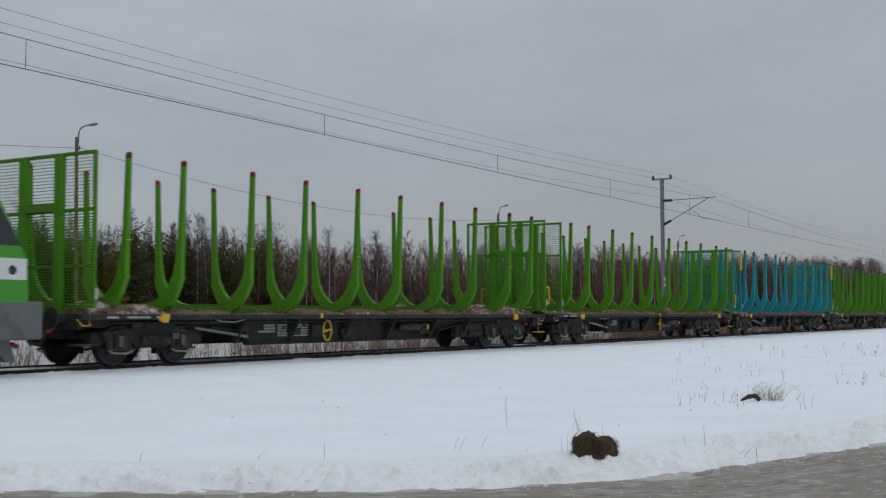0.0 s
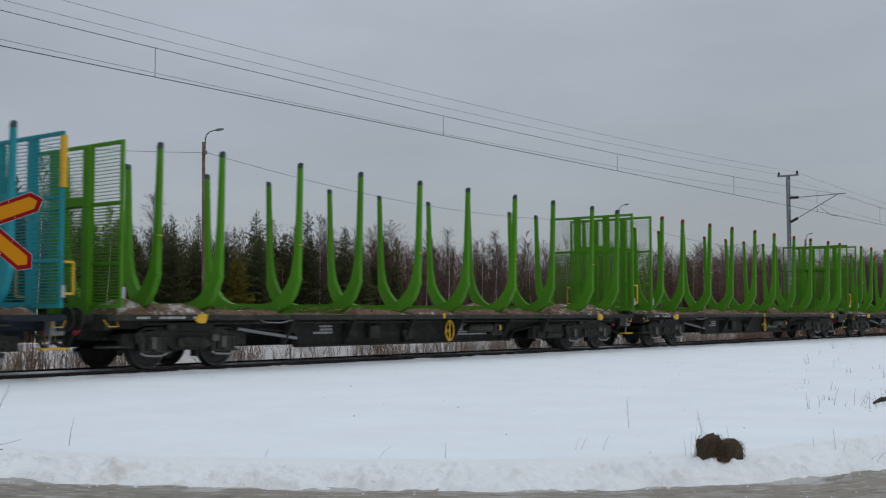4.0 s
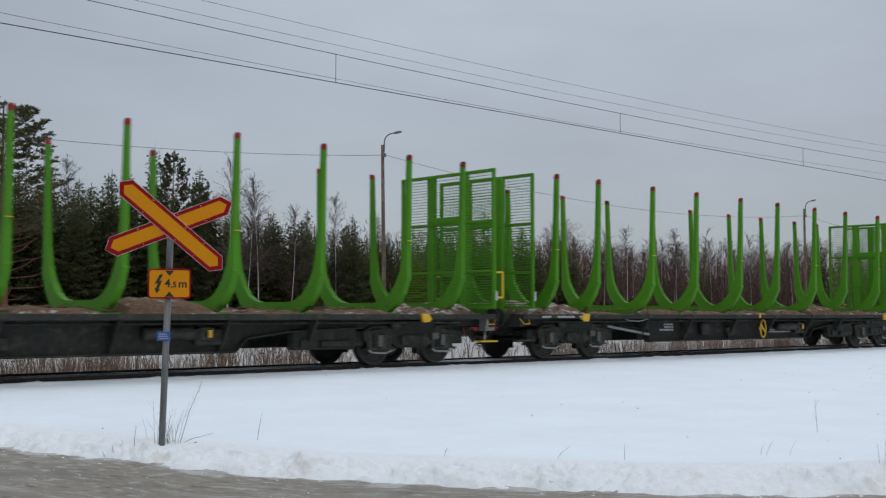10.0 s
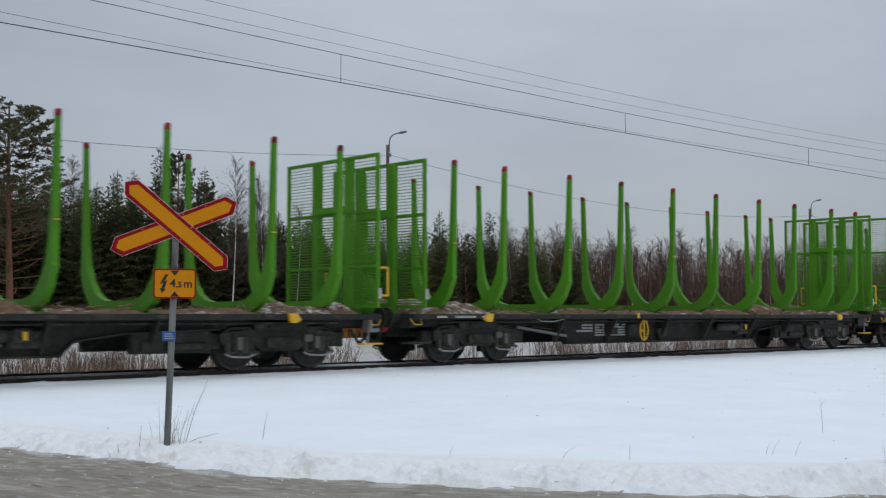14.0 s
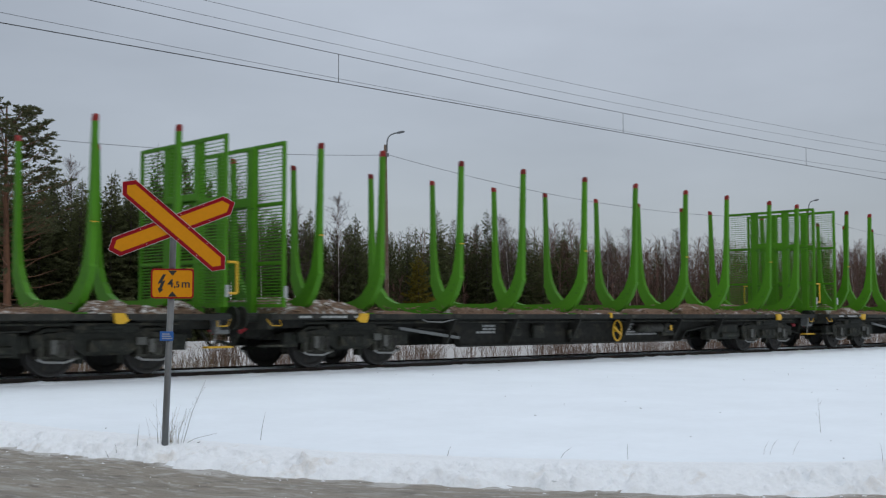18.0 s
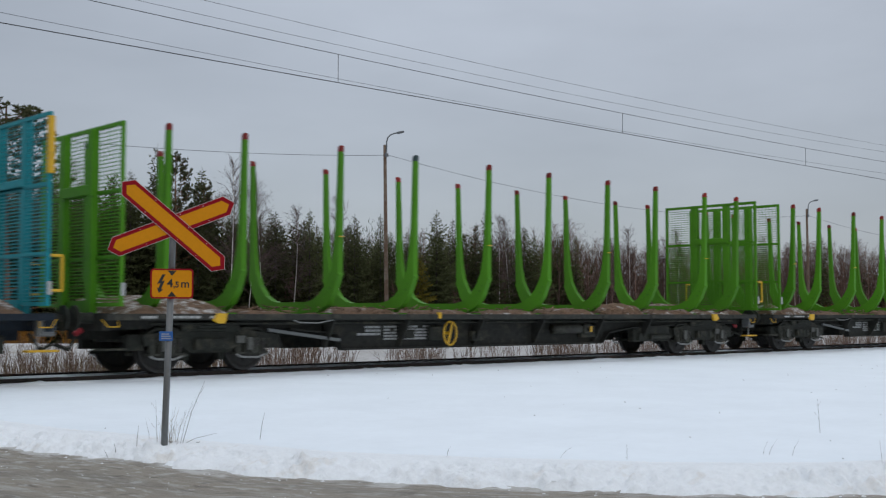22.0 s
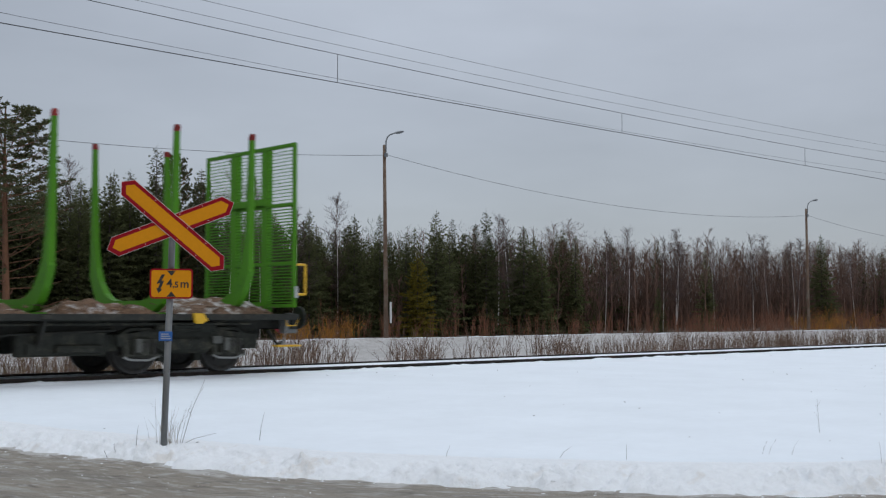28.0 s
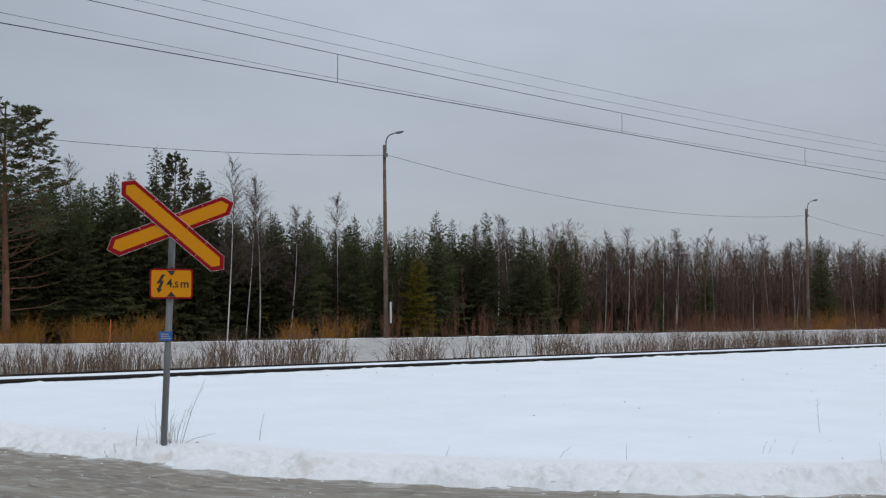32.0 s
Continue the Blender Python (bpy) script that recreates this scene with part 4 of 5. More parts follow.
        part("brake_hose", shared(("bhose", e), lambda: mesh_of("brake_hose", ho, BOGIE)), BOGIE, w)
        part("coupler", shared(("coupler", e), lambda: mesh_of("coupler", cp, BOGIE)), BOGIE, w)
        hose = rod((e * 10.3, -0.62, 0.80), (e * 10.42, -0.62, 0.72), 0.05)
        part("hose_head", shared(("hose", e), lambda: mesh_of("hose_head", hose, RED_HOSE)), RED_HOSE, w, "red brake hose head")
        low, a = 0.85, 10.0
        step = add_tube(bmesh.new(), [(e * a, -1.36, 0.98), (e * a, -1.40, low), (e * 10.2, -1.40, low), (e * 10.3, -1.36, 0.98)], 0.0095)
        part("shunter_rail", shared(("srail", e), lambda: mesh_of("shunter_rail", step, YELLOW)), YELLOW, w, "yellow shunter's hand rail")
        foot = box(e * 9.82, e * 10.36, -1.36, -1.16, 0.445, 0.48, bevel=0.006)
        if e > 0:
            part("step_post", shared(("spost",), lambda: mesh_of("step_post", rod((9.98, -1.30, 0.47), (10.06, -1.30, 1.0), 0.019), WORN_STEEL)), WORN_STEEL, w, "grey steel step post")
        part("footstep", shared(("foot", e), lambda: mesh_of("footstep", foot, YELLOW if e > 0 else BOGIE)), YELLOW, w)
        cover = box(e * 10.05, e * 10.32, -1.30, -1.05, 0.70, 1.02, bevel=0.02)
        if e > 0:
            part("end_box", shared(("ebox",), lambda: mesh_of("end_box", cover, GREY_BOX)), GREY_BOX, w, "grey end box")
        for s in (-1, 1):
            lash = prism([(e * 7.90, 1.085), (e * 8.09, 1.085), (e * 8.18, 0.96), (e * 8.08, 0.90), (e * 7.95, 0.90), (e * 7.92, 0.97)], "y", s * 1.43, s * 1.50)
            part("lashing_bracket", shared(("lash", e, s), lambda: mesh_of("lashing_bracket", lash, YELLOW)), YELLOW, w, "yellow lifting bracket")
    for s in (-1, 1):
        turn = r.uniform(0, 180)
        text_x, ring_x, small_x = (-3.7, -2.0, -4.42) if seed - 40 in (0, 5, 7, 9, 11, 15, 17, 18) else (1.1, 0.55, -4.3)
        part("brake_wheel", shared(("ring",), ring_mesh), YELLOW, w, "yellow hand brake wheel", pose(ring_x, s * 1.24, 0.66, 0, turn, -14 * s))
        part("brake_lever", shared(("blever", s), lambda: mesh_of("brake_lever", box(-0.04, 0.04, s * 1.38, s * 1.45, 0.98, 1.11), YELLOW)), YELLOW, w, at=pose(ring_x - 0.5, 0, 0))
        if colour == "green":
            tagged(part("marking", shared(("mark", 0), lambda: mark_mesh(1, 1.45, 0.32, 5)), WHITE_MARK, w, "faded white lettering that cannot be read", pose(text_x, s * 0.984 + (-0.004 if s < 0 else 0), 0.52)), kind="stuff")
        tagged(part("marking", shared(("mark", 1), lambda: mark_mesh(2, 0.62, 0.22, 3)), WHITE_MARK, w, "faded white lettering that cannot be read", pose(small_x, s * 0.984 + (-0.004 if s < 0 else 0), 0.62)), kind="stuff")
        tagged(part("marking", shared(("mark", 2), lambda: mark_mesh(3, 1.6, 0.07, 1)), WHITE_MARK, w, at=pose(-9.6, s * 1.443 + (-0.004 if s < 0 else 0), 0.98)), kind="stuff")
        part("brace", shared(("brace", s), lambda: mesh_of("brace", prism([(-6.75, 0.80), (-6.75, 0.74), (-5.0, 0.52), (-5.0, 0.58)], "y", s * 1.10, s * 1.16), GREY_BOX)), GREY_BOX, w, "light grey brake rod")
    for s in (-1, 1):
        part("air_tank", shared(("tank", s), lambda: mesh_of("air_tank", rod((1.55, s * 1.12, 0.72), (2.55, s * 1.12, 0.72), 0.12, sides=14), AXLEBOX, True)), AXLEBOX, w, "grey brake air tank")
        part("valve", shared(("valve", s), lambda: mesh_of("valve", add_rod(box(2.68, 2.98, s * 1.04, s * 1.20, 0.60, 0.84, bevel=0.03), (2.83, s * 1.20, 0.70), (2.83, s * 1.26, 0.70), 0.05, sides=8), AXLEBOX)), AXLEBOX, w, "grey brake valve")
        part("valve_handle", shared(("vhandle", s), lambda: mesh_of("valve_handle", box(2.80, 2.87, s * 1.26, s * 1.28, 0.64, 0.78), YELLOW)), YELLOW, w)
        unit_ = add_rod(add_box(box(4.85, 6.45, s * 0.84, s * 1.06, 0.36, 0.78, bevel=0.03), 5.0, 5.3, s * 1.06, s * 1.12, 0.40, 0.58), (5.5, s * 1.10, 0.48), (6.3, s * 1.10, 0.48), 0.07, sides=8)
        part("brake_unit", shared(("bunit", s), lambda: mesh_of("brake_unit", unit_, BOGIE)), BOGIE, w, "black brake unit beside the bogie")
        for x in STAKE_X:
            part("socket", shared(("socket", chassis, s), lambda: mesh_of("socket", box(-0.11, 0.11, s * 1.44, s * 1.465, 0.985, 1.055, bevel=0.006), under)), under, w, at=pose(x, 0, 0))
        tube = add_tube(bmesh.new(), [(-6.35, s * 1.40, 0.965), (-6.20, s * 1.41, 0.91), (-5.75, s * 1.41, 0.90), (-5.35, s * 1.40, 0.965)], 0.012)
        part("grab_bar", shared(("gbar", s), lambda: mesh_of("grab_bar", tube, WORN_STEEL)), WORN_STEEL, w, "bent grey steel grab bar")
    for i, (x0, x1, z0, z1) in enumerate(((-2.5, -2.1, 0.50, 0.82), (-3.2, -2.95, 0.56, 0.74), (2.6, 3.3, 0.50, 0.80), (-1.2, -0.85, 0.48, 0.70))):
        for s in (-1, 1):
            part("brake_gear", shared(("gear", i, s), lambda: mesh_of("brake_gear", box(x0, x1, s * 1.02, s * 1.14, z0, z1, bevel=0.02), BOGIE)), BOGIE, w)
    for s in (-1, 1):
        part("pipe", shared(("pipe", s), lambda: mesh_of("pipe", rod((-9.3, s * 1.2, 0.90), (9.3, s * 1.2, 0.90), 0.025, sides=6), BOGIE)), BOGIE, w)
    return w, wheels


COLOURS = {3: ("green", "dark", "green"), 2: ("blue", "dark", "blue"), 16: ("blue", "dark", "blue"), 19: ("blue", "red", "blue")}
WAGONS = []
for k in range(22):
    colour, tip, under = COLOURS.get(k, ("green", "red", "green"))
    if colour == "green" and tip == "dark":
        word = "bright green timber wagon with worn dark stake tips and littered deck"
    elif colour == "green":
        word = "bright green timber wagon with red-tipped stakes and bark-littered deck"
    elif tip == "dark":
        word = "turquoise timber wagon with worn dark stake tips and littered deck"
    else:
        word = "turquoise timber wagon with red-tipped stakes and littered deck"
    WAGONS.append((k, *timber_wagon(colour, tip, under, 40 + k, k in (2, 9, 16, 19), word)))


# ---- locomotive ahead of the wagons: its rear end is all that shows ----
def locomotive():
    lo = thing("locomotive", "green, white and grey locomotive coupled to the wagons", "locomotive")
    side = [(9.35, 1.05), (9.50, 1.35), (9.42, 2.15), (8.85, 3.15), (8.30, 3.72), (7.5, 3.9), (-7.5, 3.9), (-8.30, 3.72), (-8.85, 3.15), (-9.42, 2.15), (-9.50, 1.35), (-9.35, 1.05)]
    bm = prism(side, "y", -1.5, 1.5)
    bmesh.ops.bevel(bm, geom=[e for e in bm.edges if abs(e.verts[0].co.y) > 1.4 and abs(e.verts[0].co.y - e.verts[1].co.y) < 0.01], offset=0.14, segments=3, affect="EDGES")
    body = part("body", bm, LOCO_GREEN, lo, "rounded green body shell", smooth=False)
    for s in (-1, 1):
        part("white_band", box(-9.3, 9.32, s * 1.498, s * 1.506, 1.72, 2.12), LOCO_WHITE, body, "white side band")
        part("skirt", box(-9.72, 9.72, s * 1.30, s * 1.515, 0.60, 1.32, bevel=0.04), LOCO_GREY, lo, "grey underframe skirt")
        part("side_window", box(7.2, 7.9, s * 1.499, s * 1.508, 2.45, 3.1, bevel=0.003), GLASS, body)
        part("side_window", box(-7.9, -7.2, s * 1.499, s * 1.508, 2.45, 3.1, bevel=0.003), GLASS, body)
        for e in (-1, 1):
            part("cab_window", prism([(e * 8.2, 3.25), (e * 8.72, 3.05), (e * 9.18, 2.36), (e * 8.2, 2.36)], "y", s * 1.499, s * 1.508), GLASS, body, "dark sloping cab side window")
        part("port_lamp", rod((9.0, s * 1.503, 1.9), (9.0, s * 1.513, 1.9), 0.09, sides=14), GLASS, body, "dark round lamp")
        for e in (-1, 1):
            part("buffer", add_rod(rod((e * 9.4, s * 0.95, 1.0), (e * 9.85, s * 0.95, 1.0), 0.11), (e * 9.85, s * 0.95, 1.0), (e * 9.9, s * 0.95, 1.0), 0.22, sides=14), BOGIE, lo)
    for e in (-1, 1):
        nose = prism([(e * 9.38, 2.28), (e * 8.92, 3.08), (e * 8.94, 3.10), (e * 9.41, 2.29)], "y", -1.15, 1.15)
        part("windscreen", nose, GLASS, body, "dark sloping windscreen")
        part("nose_panel", prism([(e * 9.47, 1.75), (e * 9.43, 2.10), (e * 9.45, 2.10), (e * 9.49, 1.75)], "y", -1.3, 1.3), LOCO_WHITE, body)
        part("buffer_beam", box(e * 9.3, e * 9.75, -1.29, 1.29, 0.62, 1.30, bevel=0.04), LOCO_GREY, lo, "grey buffer beam")
        part("plough", prism([(e * 8.9, 0.60), (e * 9.2, 0.60), (e * 9.35, 0.18), (e * 9.15, 0.18), (e * 8.8, 0.5)], "y", -1.2, 1.2), LOCO_GREY, lo, "grey snow plough")
        part("coupler", box(e * 9.4, e * 9.95, -0.1, 0.1, 0.85, 1.05, bevel=0.02), BOGIE, lo)
        part("hose_head", rod((e * 9.7, -0.6, 0.5), (e * 9.85, -0.6, 0.45), 0.05), RED_HOSE, lo, "red brake hose head")
    part("roof_pod", box(-5.0, 5.0, -0.9, 0.9, 3.9, 4.15, bevel=0.08), LOCO_GREY, lo)
    wheels = []
    for c in (-5.6, 5.6):
        bf = part("bogie_frame", shared(("bogie",), bogie_frame_mesh), BOGIE, lo, at=pose(c, 0, 0))
        for d in (-0.9, 0.9):
            for s in (-1, 1):
                part("axlebox", shared(("axlebox",), axlebox_mesh), BOGIE, bf, at=pose(d, s * 1.02, 0.46))
            wheels.append((part("wheelset", shared(("wheel",), wheelset_mesh), WHEEL, lo, at=pose(c + d, 0, 0.46)), c + d))
    return lo, wheels


LOCO = locomotive()


# ---- trees ----
def unit(v):
    return v / (np.linalg.norm(v) + 1e-9)


def spruce_meshes(seed, needles, thin=1.0, fine=1.0):
    """A spruce 1 m high: tapered trunk, drooping boughs with branchlets, each hung with short needle sprays; fine sets the spray count."""
    r = random.Random(seed)
    t = Sticks()
    for a, b in zip(np.linspace(0, 0.97, 7)[:-1], np.linspace(0, 0.97, 7)[1:]):
        t.stick((0, 0, a), (0, 0, b), 0.012 * (1 - a) + 0.001, 0.012 * (1 - b) + 0.001)
    c = Sticks()
    big = 1 / math.sqrt(fine)
    z, a = 0.03, 0.0
    uneven = [r.uniform(0.8, 1.15) for _ in range(8)]
    while z < 0.975:
        a += 2.4 + r.uniform(-0.5, 0.5)
        lobe = uneven[int(a / 6.283 * 8) % 8]
        reach = 0.27 * thin * lobe * (1 - z) ** 0.85 * (0.88 + 0.12 * math.sin(23 * z + seed)) + 0.007
        l = reach * r.uniform(0.6, 1.08)
        droop = -0.42 * (1 - z) ** 1.3 + 0.65 * z ** 3 + r.uniform(-0.1, 0.1)
        ca, sa = math.cos(a), math.sin(a)
        t.stick((0, 0, z), (ca * l * 0.8, sa * l * 0.8, z + droop * l * 0.8), 0.0016, 0.0006)
        n = max(2, int(l / (0.0115 * big)))
        for i in range(n):
            u = (i + r.uniform(0.2, 1.0)) / n
            px, py, pz = ca * l * u, sa * l * u, z + droop * l * u + 0.16 * l * u * u
            for sd in (-1, 1):
                bl = (0.30 * l * (1.08 - u) + 0.010) * r.uniform(0.6, 1.2)
                bx, by = ca * 0.55 - sa * sd * 0.85, sa * 0.55 + ca * sd * 0.85
                for k in range(2 if bl < 0.022 else 3):
                    f = (k + r.random()) / 3
                    p = (px + bx * bl * f, py + by * bl * f, pz - 0.28 * bl * f)
                    h = big * r.uniform(0.018, 0.034) * (0.55 + 0.45 * min(1.0, reach / 0.09))
                    d = (bx * h * 0.7 + r.gauss(0, 0.003), by * h * 0.7 + r.gauss(0, 0.003), h * r.uniform(-0.75, 0.25) + 0.5 * h * z)
                    c.leaf(p, d, (-by * r.uniform(0.3, 1), bx * r.uniform(0.3, 1), r.uniform(-0.8, 0.8)), 0.0095 * big * (0.45 + 0.55 * min(1.0, reach / 0.09)))
        z += (0.0058 + 0.0020 * z) * big
    for k in range(8):
        c.leaf((0, 0, 0.955 + 0.005 * k), (r.uniform(-0.006, 0.006), r.uniform(-0.006, 0.006), 0.022), (0.6, 0.6, 0), 0.002)
    return t.mesh("trunk", SPRUCE_BARK), c.mesh("crown", needles)


def pine_meshes(seed, low=0.42):
    """A Scots pine 1 m high: bare lower trunk with dead limbs, upswept limbs that fork and end in needle tufts."""
    r = random.Random(seed)
    t, c = Sticks(), Sticks()
    pts = [np.array((0.010 * math.sin(3 * z + seed), 0.010 * math.cos(2 * z + seed), z)) for z in np.linspace(0, 0.97, 9)]
    for a, b in zip(pts[:-1], pts[1:]):
        t.stick(a, b, 0.013 * (1 - a[2]) + 0.002, 0.013 * (1 - b[2]) + 0.002)
    for k in range(78):
        z = 0.16 + 0.81 * (k / 78) ** 0.8
        a = k * 2.4 + r.uniform(-0.5, 0.5)
        l = (0.20 * (1 - z) ** 0.62 + 0.035) * r.uniform(0.65, 1.2) * (0.7 if z < low else 1.0)
        base = pts[0] * (1 - z) + pts[-1] * z
        d = np.array((math.cos(a), math.sin(a), 0.05 + 0.55 * z + r.uniform(-0.12, 0.12)))
        mid = base + d * l * 0.55
        tip = mid + (d + np.array((0, 0, 0.35))) * l * 0.45
        t.stick(base, mid, 0.0032 * (1.2 - z), 0.0018)
        t.stick(mid, tip, 0.0018, 0.0008)
        if z < low and r.random() < 0.75:
            continue
        for j in range(9):
            u = 0.28 + 0.72 * (j + r.random()) / 9
            q = base + (mid - base) * u / 0.55 if u < 0.55 else mid + (tip - mid) * (u - 0.55) / 0.45
            b = a + r.choice((-1, 1)) * r.uniform(0.3, 1.1)
            sl = l * (1.15 - u) * r.uniform(0.35, 0.6) + 0.012
            w = np.array((math.cos(b), math.sin(b), 0.25 + r.uniform(-0.1, 0.4)))
            t.stick(q, q + w * sl, 0.0009, 0.0005)
            for m in range(3):
                p = q + w * sl * (0.45 + 0.3 * m) + np.array([r.gauss(0, 0.004) for _ in range(3)])
                for i in range(10):
                    g = unit(np.array([r.gauss(0, 1), r.gauss(0, 1), r.gauss(0.45, 0.7)]) + 0.6 * w)
                    c.leaf(p, g * r.uniform(0.008, 0.016), unit(np.cross(g, (r.random(), r.random(), 0.3))), 0.0027)
    return t.mesh("trunk", PINE_BARK), c.mesh("crown", PINE)


def birch_meshes(seed, twig_mat, twigs=1.0, bark=None):
    """A bare birch 1 m high: pale leaning trunk and a fan of fine upswept twigs."""
    r = random.Random(seed)
    t, c = Sticks(), Sticks()
    bend, ph = r.uniform(0.015, 0.05), r.uniform(0, 6)
    pts = [np.array((bend * math.sin(2.2 * z + ph) - bend * math.sin(ph), bend * math.cos(2.6 * z + ph) - bend * math.cos(ph), z)) for z in np.linspace(0, 0.95, 10)]
    for a, b in zip(pts[:-1], pts[1:]):
        t.stick(a, b, 0.0050 * (1 - a[2]) + 0.0007, 0.0050 * (1 - b[2]) + 0.0007)
    for k in range(int(105 * twigs)):
        z = 0.28 + 0.68 * r.random() ** 0.8
        i = min(8, int(z / 0.95 * 9))
        f = z / 0.95 * 9 - i
        p = pts[i] * (1 - f) + pts[i + 1] * f
        a = r.uniform(0, 6.283)
        l = (0.27 * (1.0 - z) ** 0.75 + 0.028) * r.uniform(0.6, 1.3)
        d = unit(np.array((math.cos(a), math.sin(a), 0.75 + 1.2 * z * z + r.uniform(-0.3, 0.5))))
        mid = p + d * l * 0.6
        end = mid + unit(d + np.array((0.35 * math.cos(a), 0.35 * math.sin(a), -0.35 + r.uniform(-0.3, 0.3)))) * l * 0.5
        c.stick(p, mid, 0.0015, 0.0010)
        c.stick(mid, end, 0.0010, 0.0005)
        for j in range(8):
            u = r.uniform(0.25, 1.0)
            q = p + d * l * u if u < 0.6 else mid + (end - mid) * (u - 0.6) / 0.4
            w = unit(d * 0.6 + np.array([r.gauss(0, 0.55), r.gauss(0, 0.55), r.gauss(-0.05, 0.5)]))
            e = q + w * l * r.uniform(0.18, 0.42)
            c.leaf(q, e - q, unit(np.cross(w, (r.random() - 0.5, r.random() - 0.5, 0.4))), 0.0009)
            for m in range(2):
                w2 = unit(w + np.array([r.gauss(0, 0.6), r.gauss(0, 0.6), r.gauss(0.0, 0.4)]))
                s0 = q + (e - q) * r.uniform(0.3, 0.9)
                c.leaf(s0, w2 * l * r.uniform(0.08, 0.2), unit(np.cross(w2, (r.random() - 0.5, r.random() - 0.5, 0.4))), 0.0007)
    return t.mesh("trunk", bark or BIRCH_BARK), c.mesh("crown", twig_mat)


SPRUCE_KINDS = [spruce_meshes(s, SPRUCE, th) for s, th in ((11, 0.85), (12, 1.05), (13, 0.75), (14, 0.95), (15, 1.15))]
INNER_SPRUCES = [spruce_meshes(s, SPRUCE, 1.1, 0.35) for s in (17, 18, 19)]
YELLOW_SPRUCE = spruce_meshes(16, SPRUCE_YELLOW, 1.5)
PINE_KINDS = [pine_meshes(s, low) for s, low in ((21, 0.42), (22, 0.25))]
BIRCH_KINDS = [birch_meshes(s, BIRCH_TWIG) for s in (31, 32, 33, 34, 35)]
BROWN_KINDS = [birch_meshes(s, THICKET, 0.65, THICKET) for s in (36, 37, 38, 39)]


def tree(name, label, meshes, x, y, h, turn, wide=1.0):
    z = float(np.interp(y, [46, 48, 80, 120], [-0.3, -0.15, 0.0, 0.0])) - 0.1
    t = thing(name, label, "tree", pose(x, y, z, 0, 0, turn), "trees behind the far road")
    for n, m in zip(("trunk", "crown"), meshes):
        ob = part(n, m, None, t)
        ob.scale = (h * wide, h * wide, h)
    return t


rng = random.Random(77)
PINES = [(19.3, 46.5, 10.4), (29.2, 50, 9.5), (31.4, 51, 8.3)]
SPRUCES = [(27.6, 49, 9.5), (21.2, 49.5, 7.8), (22.9, 50, 7.9), (24.0, 49.5, 7.6), (25.2, 49, 7.9), (26.5, 49.5, 8.3), (28.6, 51, 8.4), (29.8, 51, 7.9), (32.3, 52, 7.2), (33.9, 52, 7.0), (24.4, 50, 6.8), (25.9, 50, 8.2), (26.8, 54, 7.9), (21.8, 49, 7.6), (23.2, 48, 6.6), (22.6, 52, 8.4), (28.3, 53, 8.3), (30.6, 54, 8.2), (20.6, 50, 8.0), (25.2, 55, 8.6), (30.2, 49.5, 8.1), (31.2, 51, 7.4), (33.2, 51.5, 6.6), (34.4, 50.5, 6.5), (38.3, 50.5, 6.3), (41.2, 50.5, 6.2), (47.6, 50.5, 6.4), (49.0, 51, 6.6), (31.9, 52, 9.1), (35.2, 50, 6.8), (36.7, 49, 7.0), (39.8, 49, 6.9), (42.5, 50, 7.1), (44.5, 50, 6.3), (46.0, 49, 7.5), (50.2, 52, 7.5), (50.2, 49, 7.8), (51.3, 51, 7.2), (53.6, 49, 7.0), (56.8, 51, 6.7), (58.0, 50, 6.9), (61.0, 52, 7.4), (58.7, 49, 6.7), (54.8, 48.5, 5.7)]
SPRUCES_2 = [(71.3, 56, 7.5), (77.5, 56, 7.6), (66.5, 48, 3.3), (75.6, 50, 6.5), (88.8, 47.5, 8.1), (22.1, 52, 7.2), (24.2, 54, 7.1), (27.5, 51, 7.1), (41.5, 53, 6.4), (34.8, 53, 6.1), (46.7, 54, 6.6), (33.0, 53, 7.4), (34.1, 55, 7.3), (36.3, 53, 6.9), (37.7, 54, 7.3), (38.6, 52, 6.5), (40.4, 54, 7.1), (43.4, 54, 6.9), (47.9, 53, 6.8)]
BIRCHES = [(24.5, 52, 8.9), (31.0, 48, 9.2), (32.9, 48, 8.3), (33.4, 50, 7.9), (35.5, 49, 7.1), (41.0, 52, 8.3), (51.2, 49, 7.6), (53.5, 50, 7.6), (68.2, 52, 7.9), (71.5, 50, 7.8), (76.6, 50, 7.3), (82.2, 50, 8.0), (88.2, 52, 8.3), (88.8, 50, 7.6)]
for i, (x, y, h) in enumerate(PINES):
    tree("pine_tree", "tall Scots pine with reddish trunk and open green crown", PINE_KINDS[min(i, 1)], x, y, h, 40 * i, 1.5 if i == 0 else 0.72)
for i, (x, y, h) in enumerate(SPRUCES + SPRUCES_2):
    tree("spruce_tree", "dark green pointed spruce at the wood's edge", SPRUCE_KINDS[i % 5], x, y, h, 77 * i, 1.0 + 0.12 * math.sin(5 * i))
tree("spruce_tree", "small yellowing spruce at the wood's edge", YELLOW_SPRUCE, 43.6, 48.0, 5.0, 10)
for i, (x, y, h) in enumerate(BIRCHES):
    tree("birch_tree", "bare birch with white trunk and fine brown twigs", BIRCH_KINDS[i % 5], x, y, h, 61 * i)
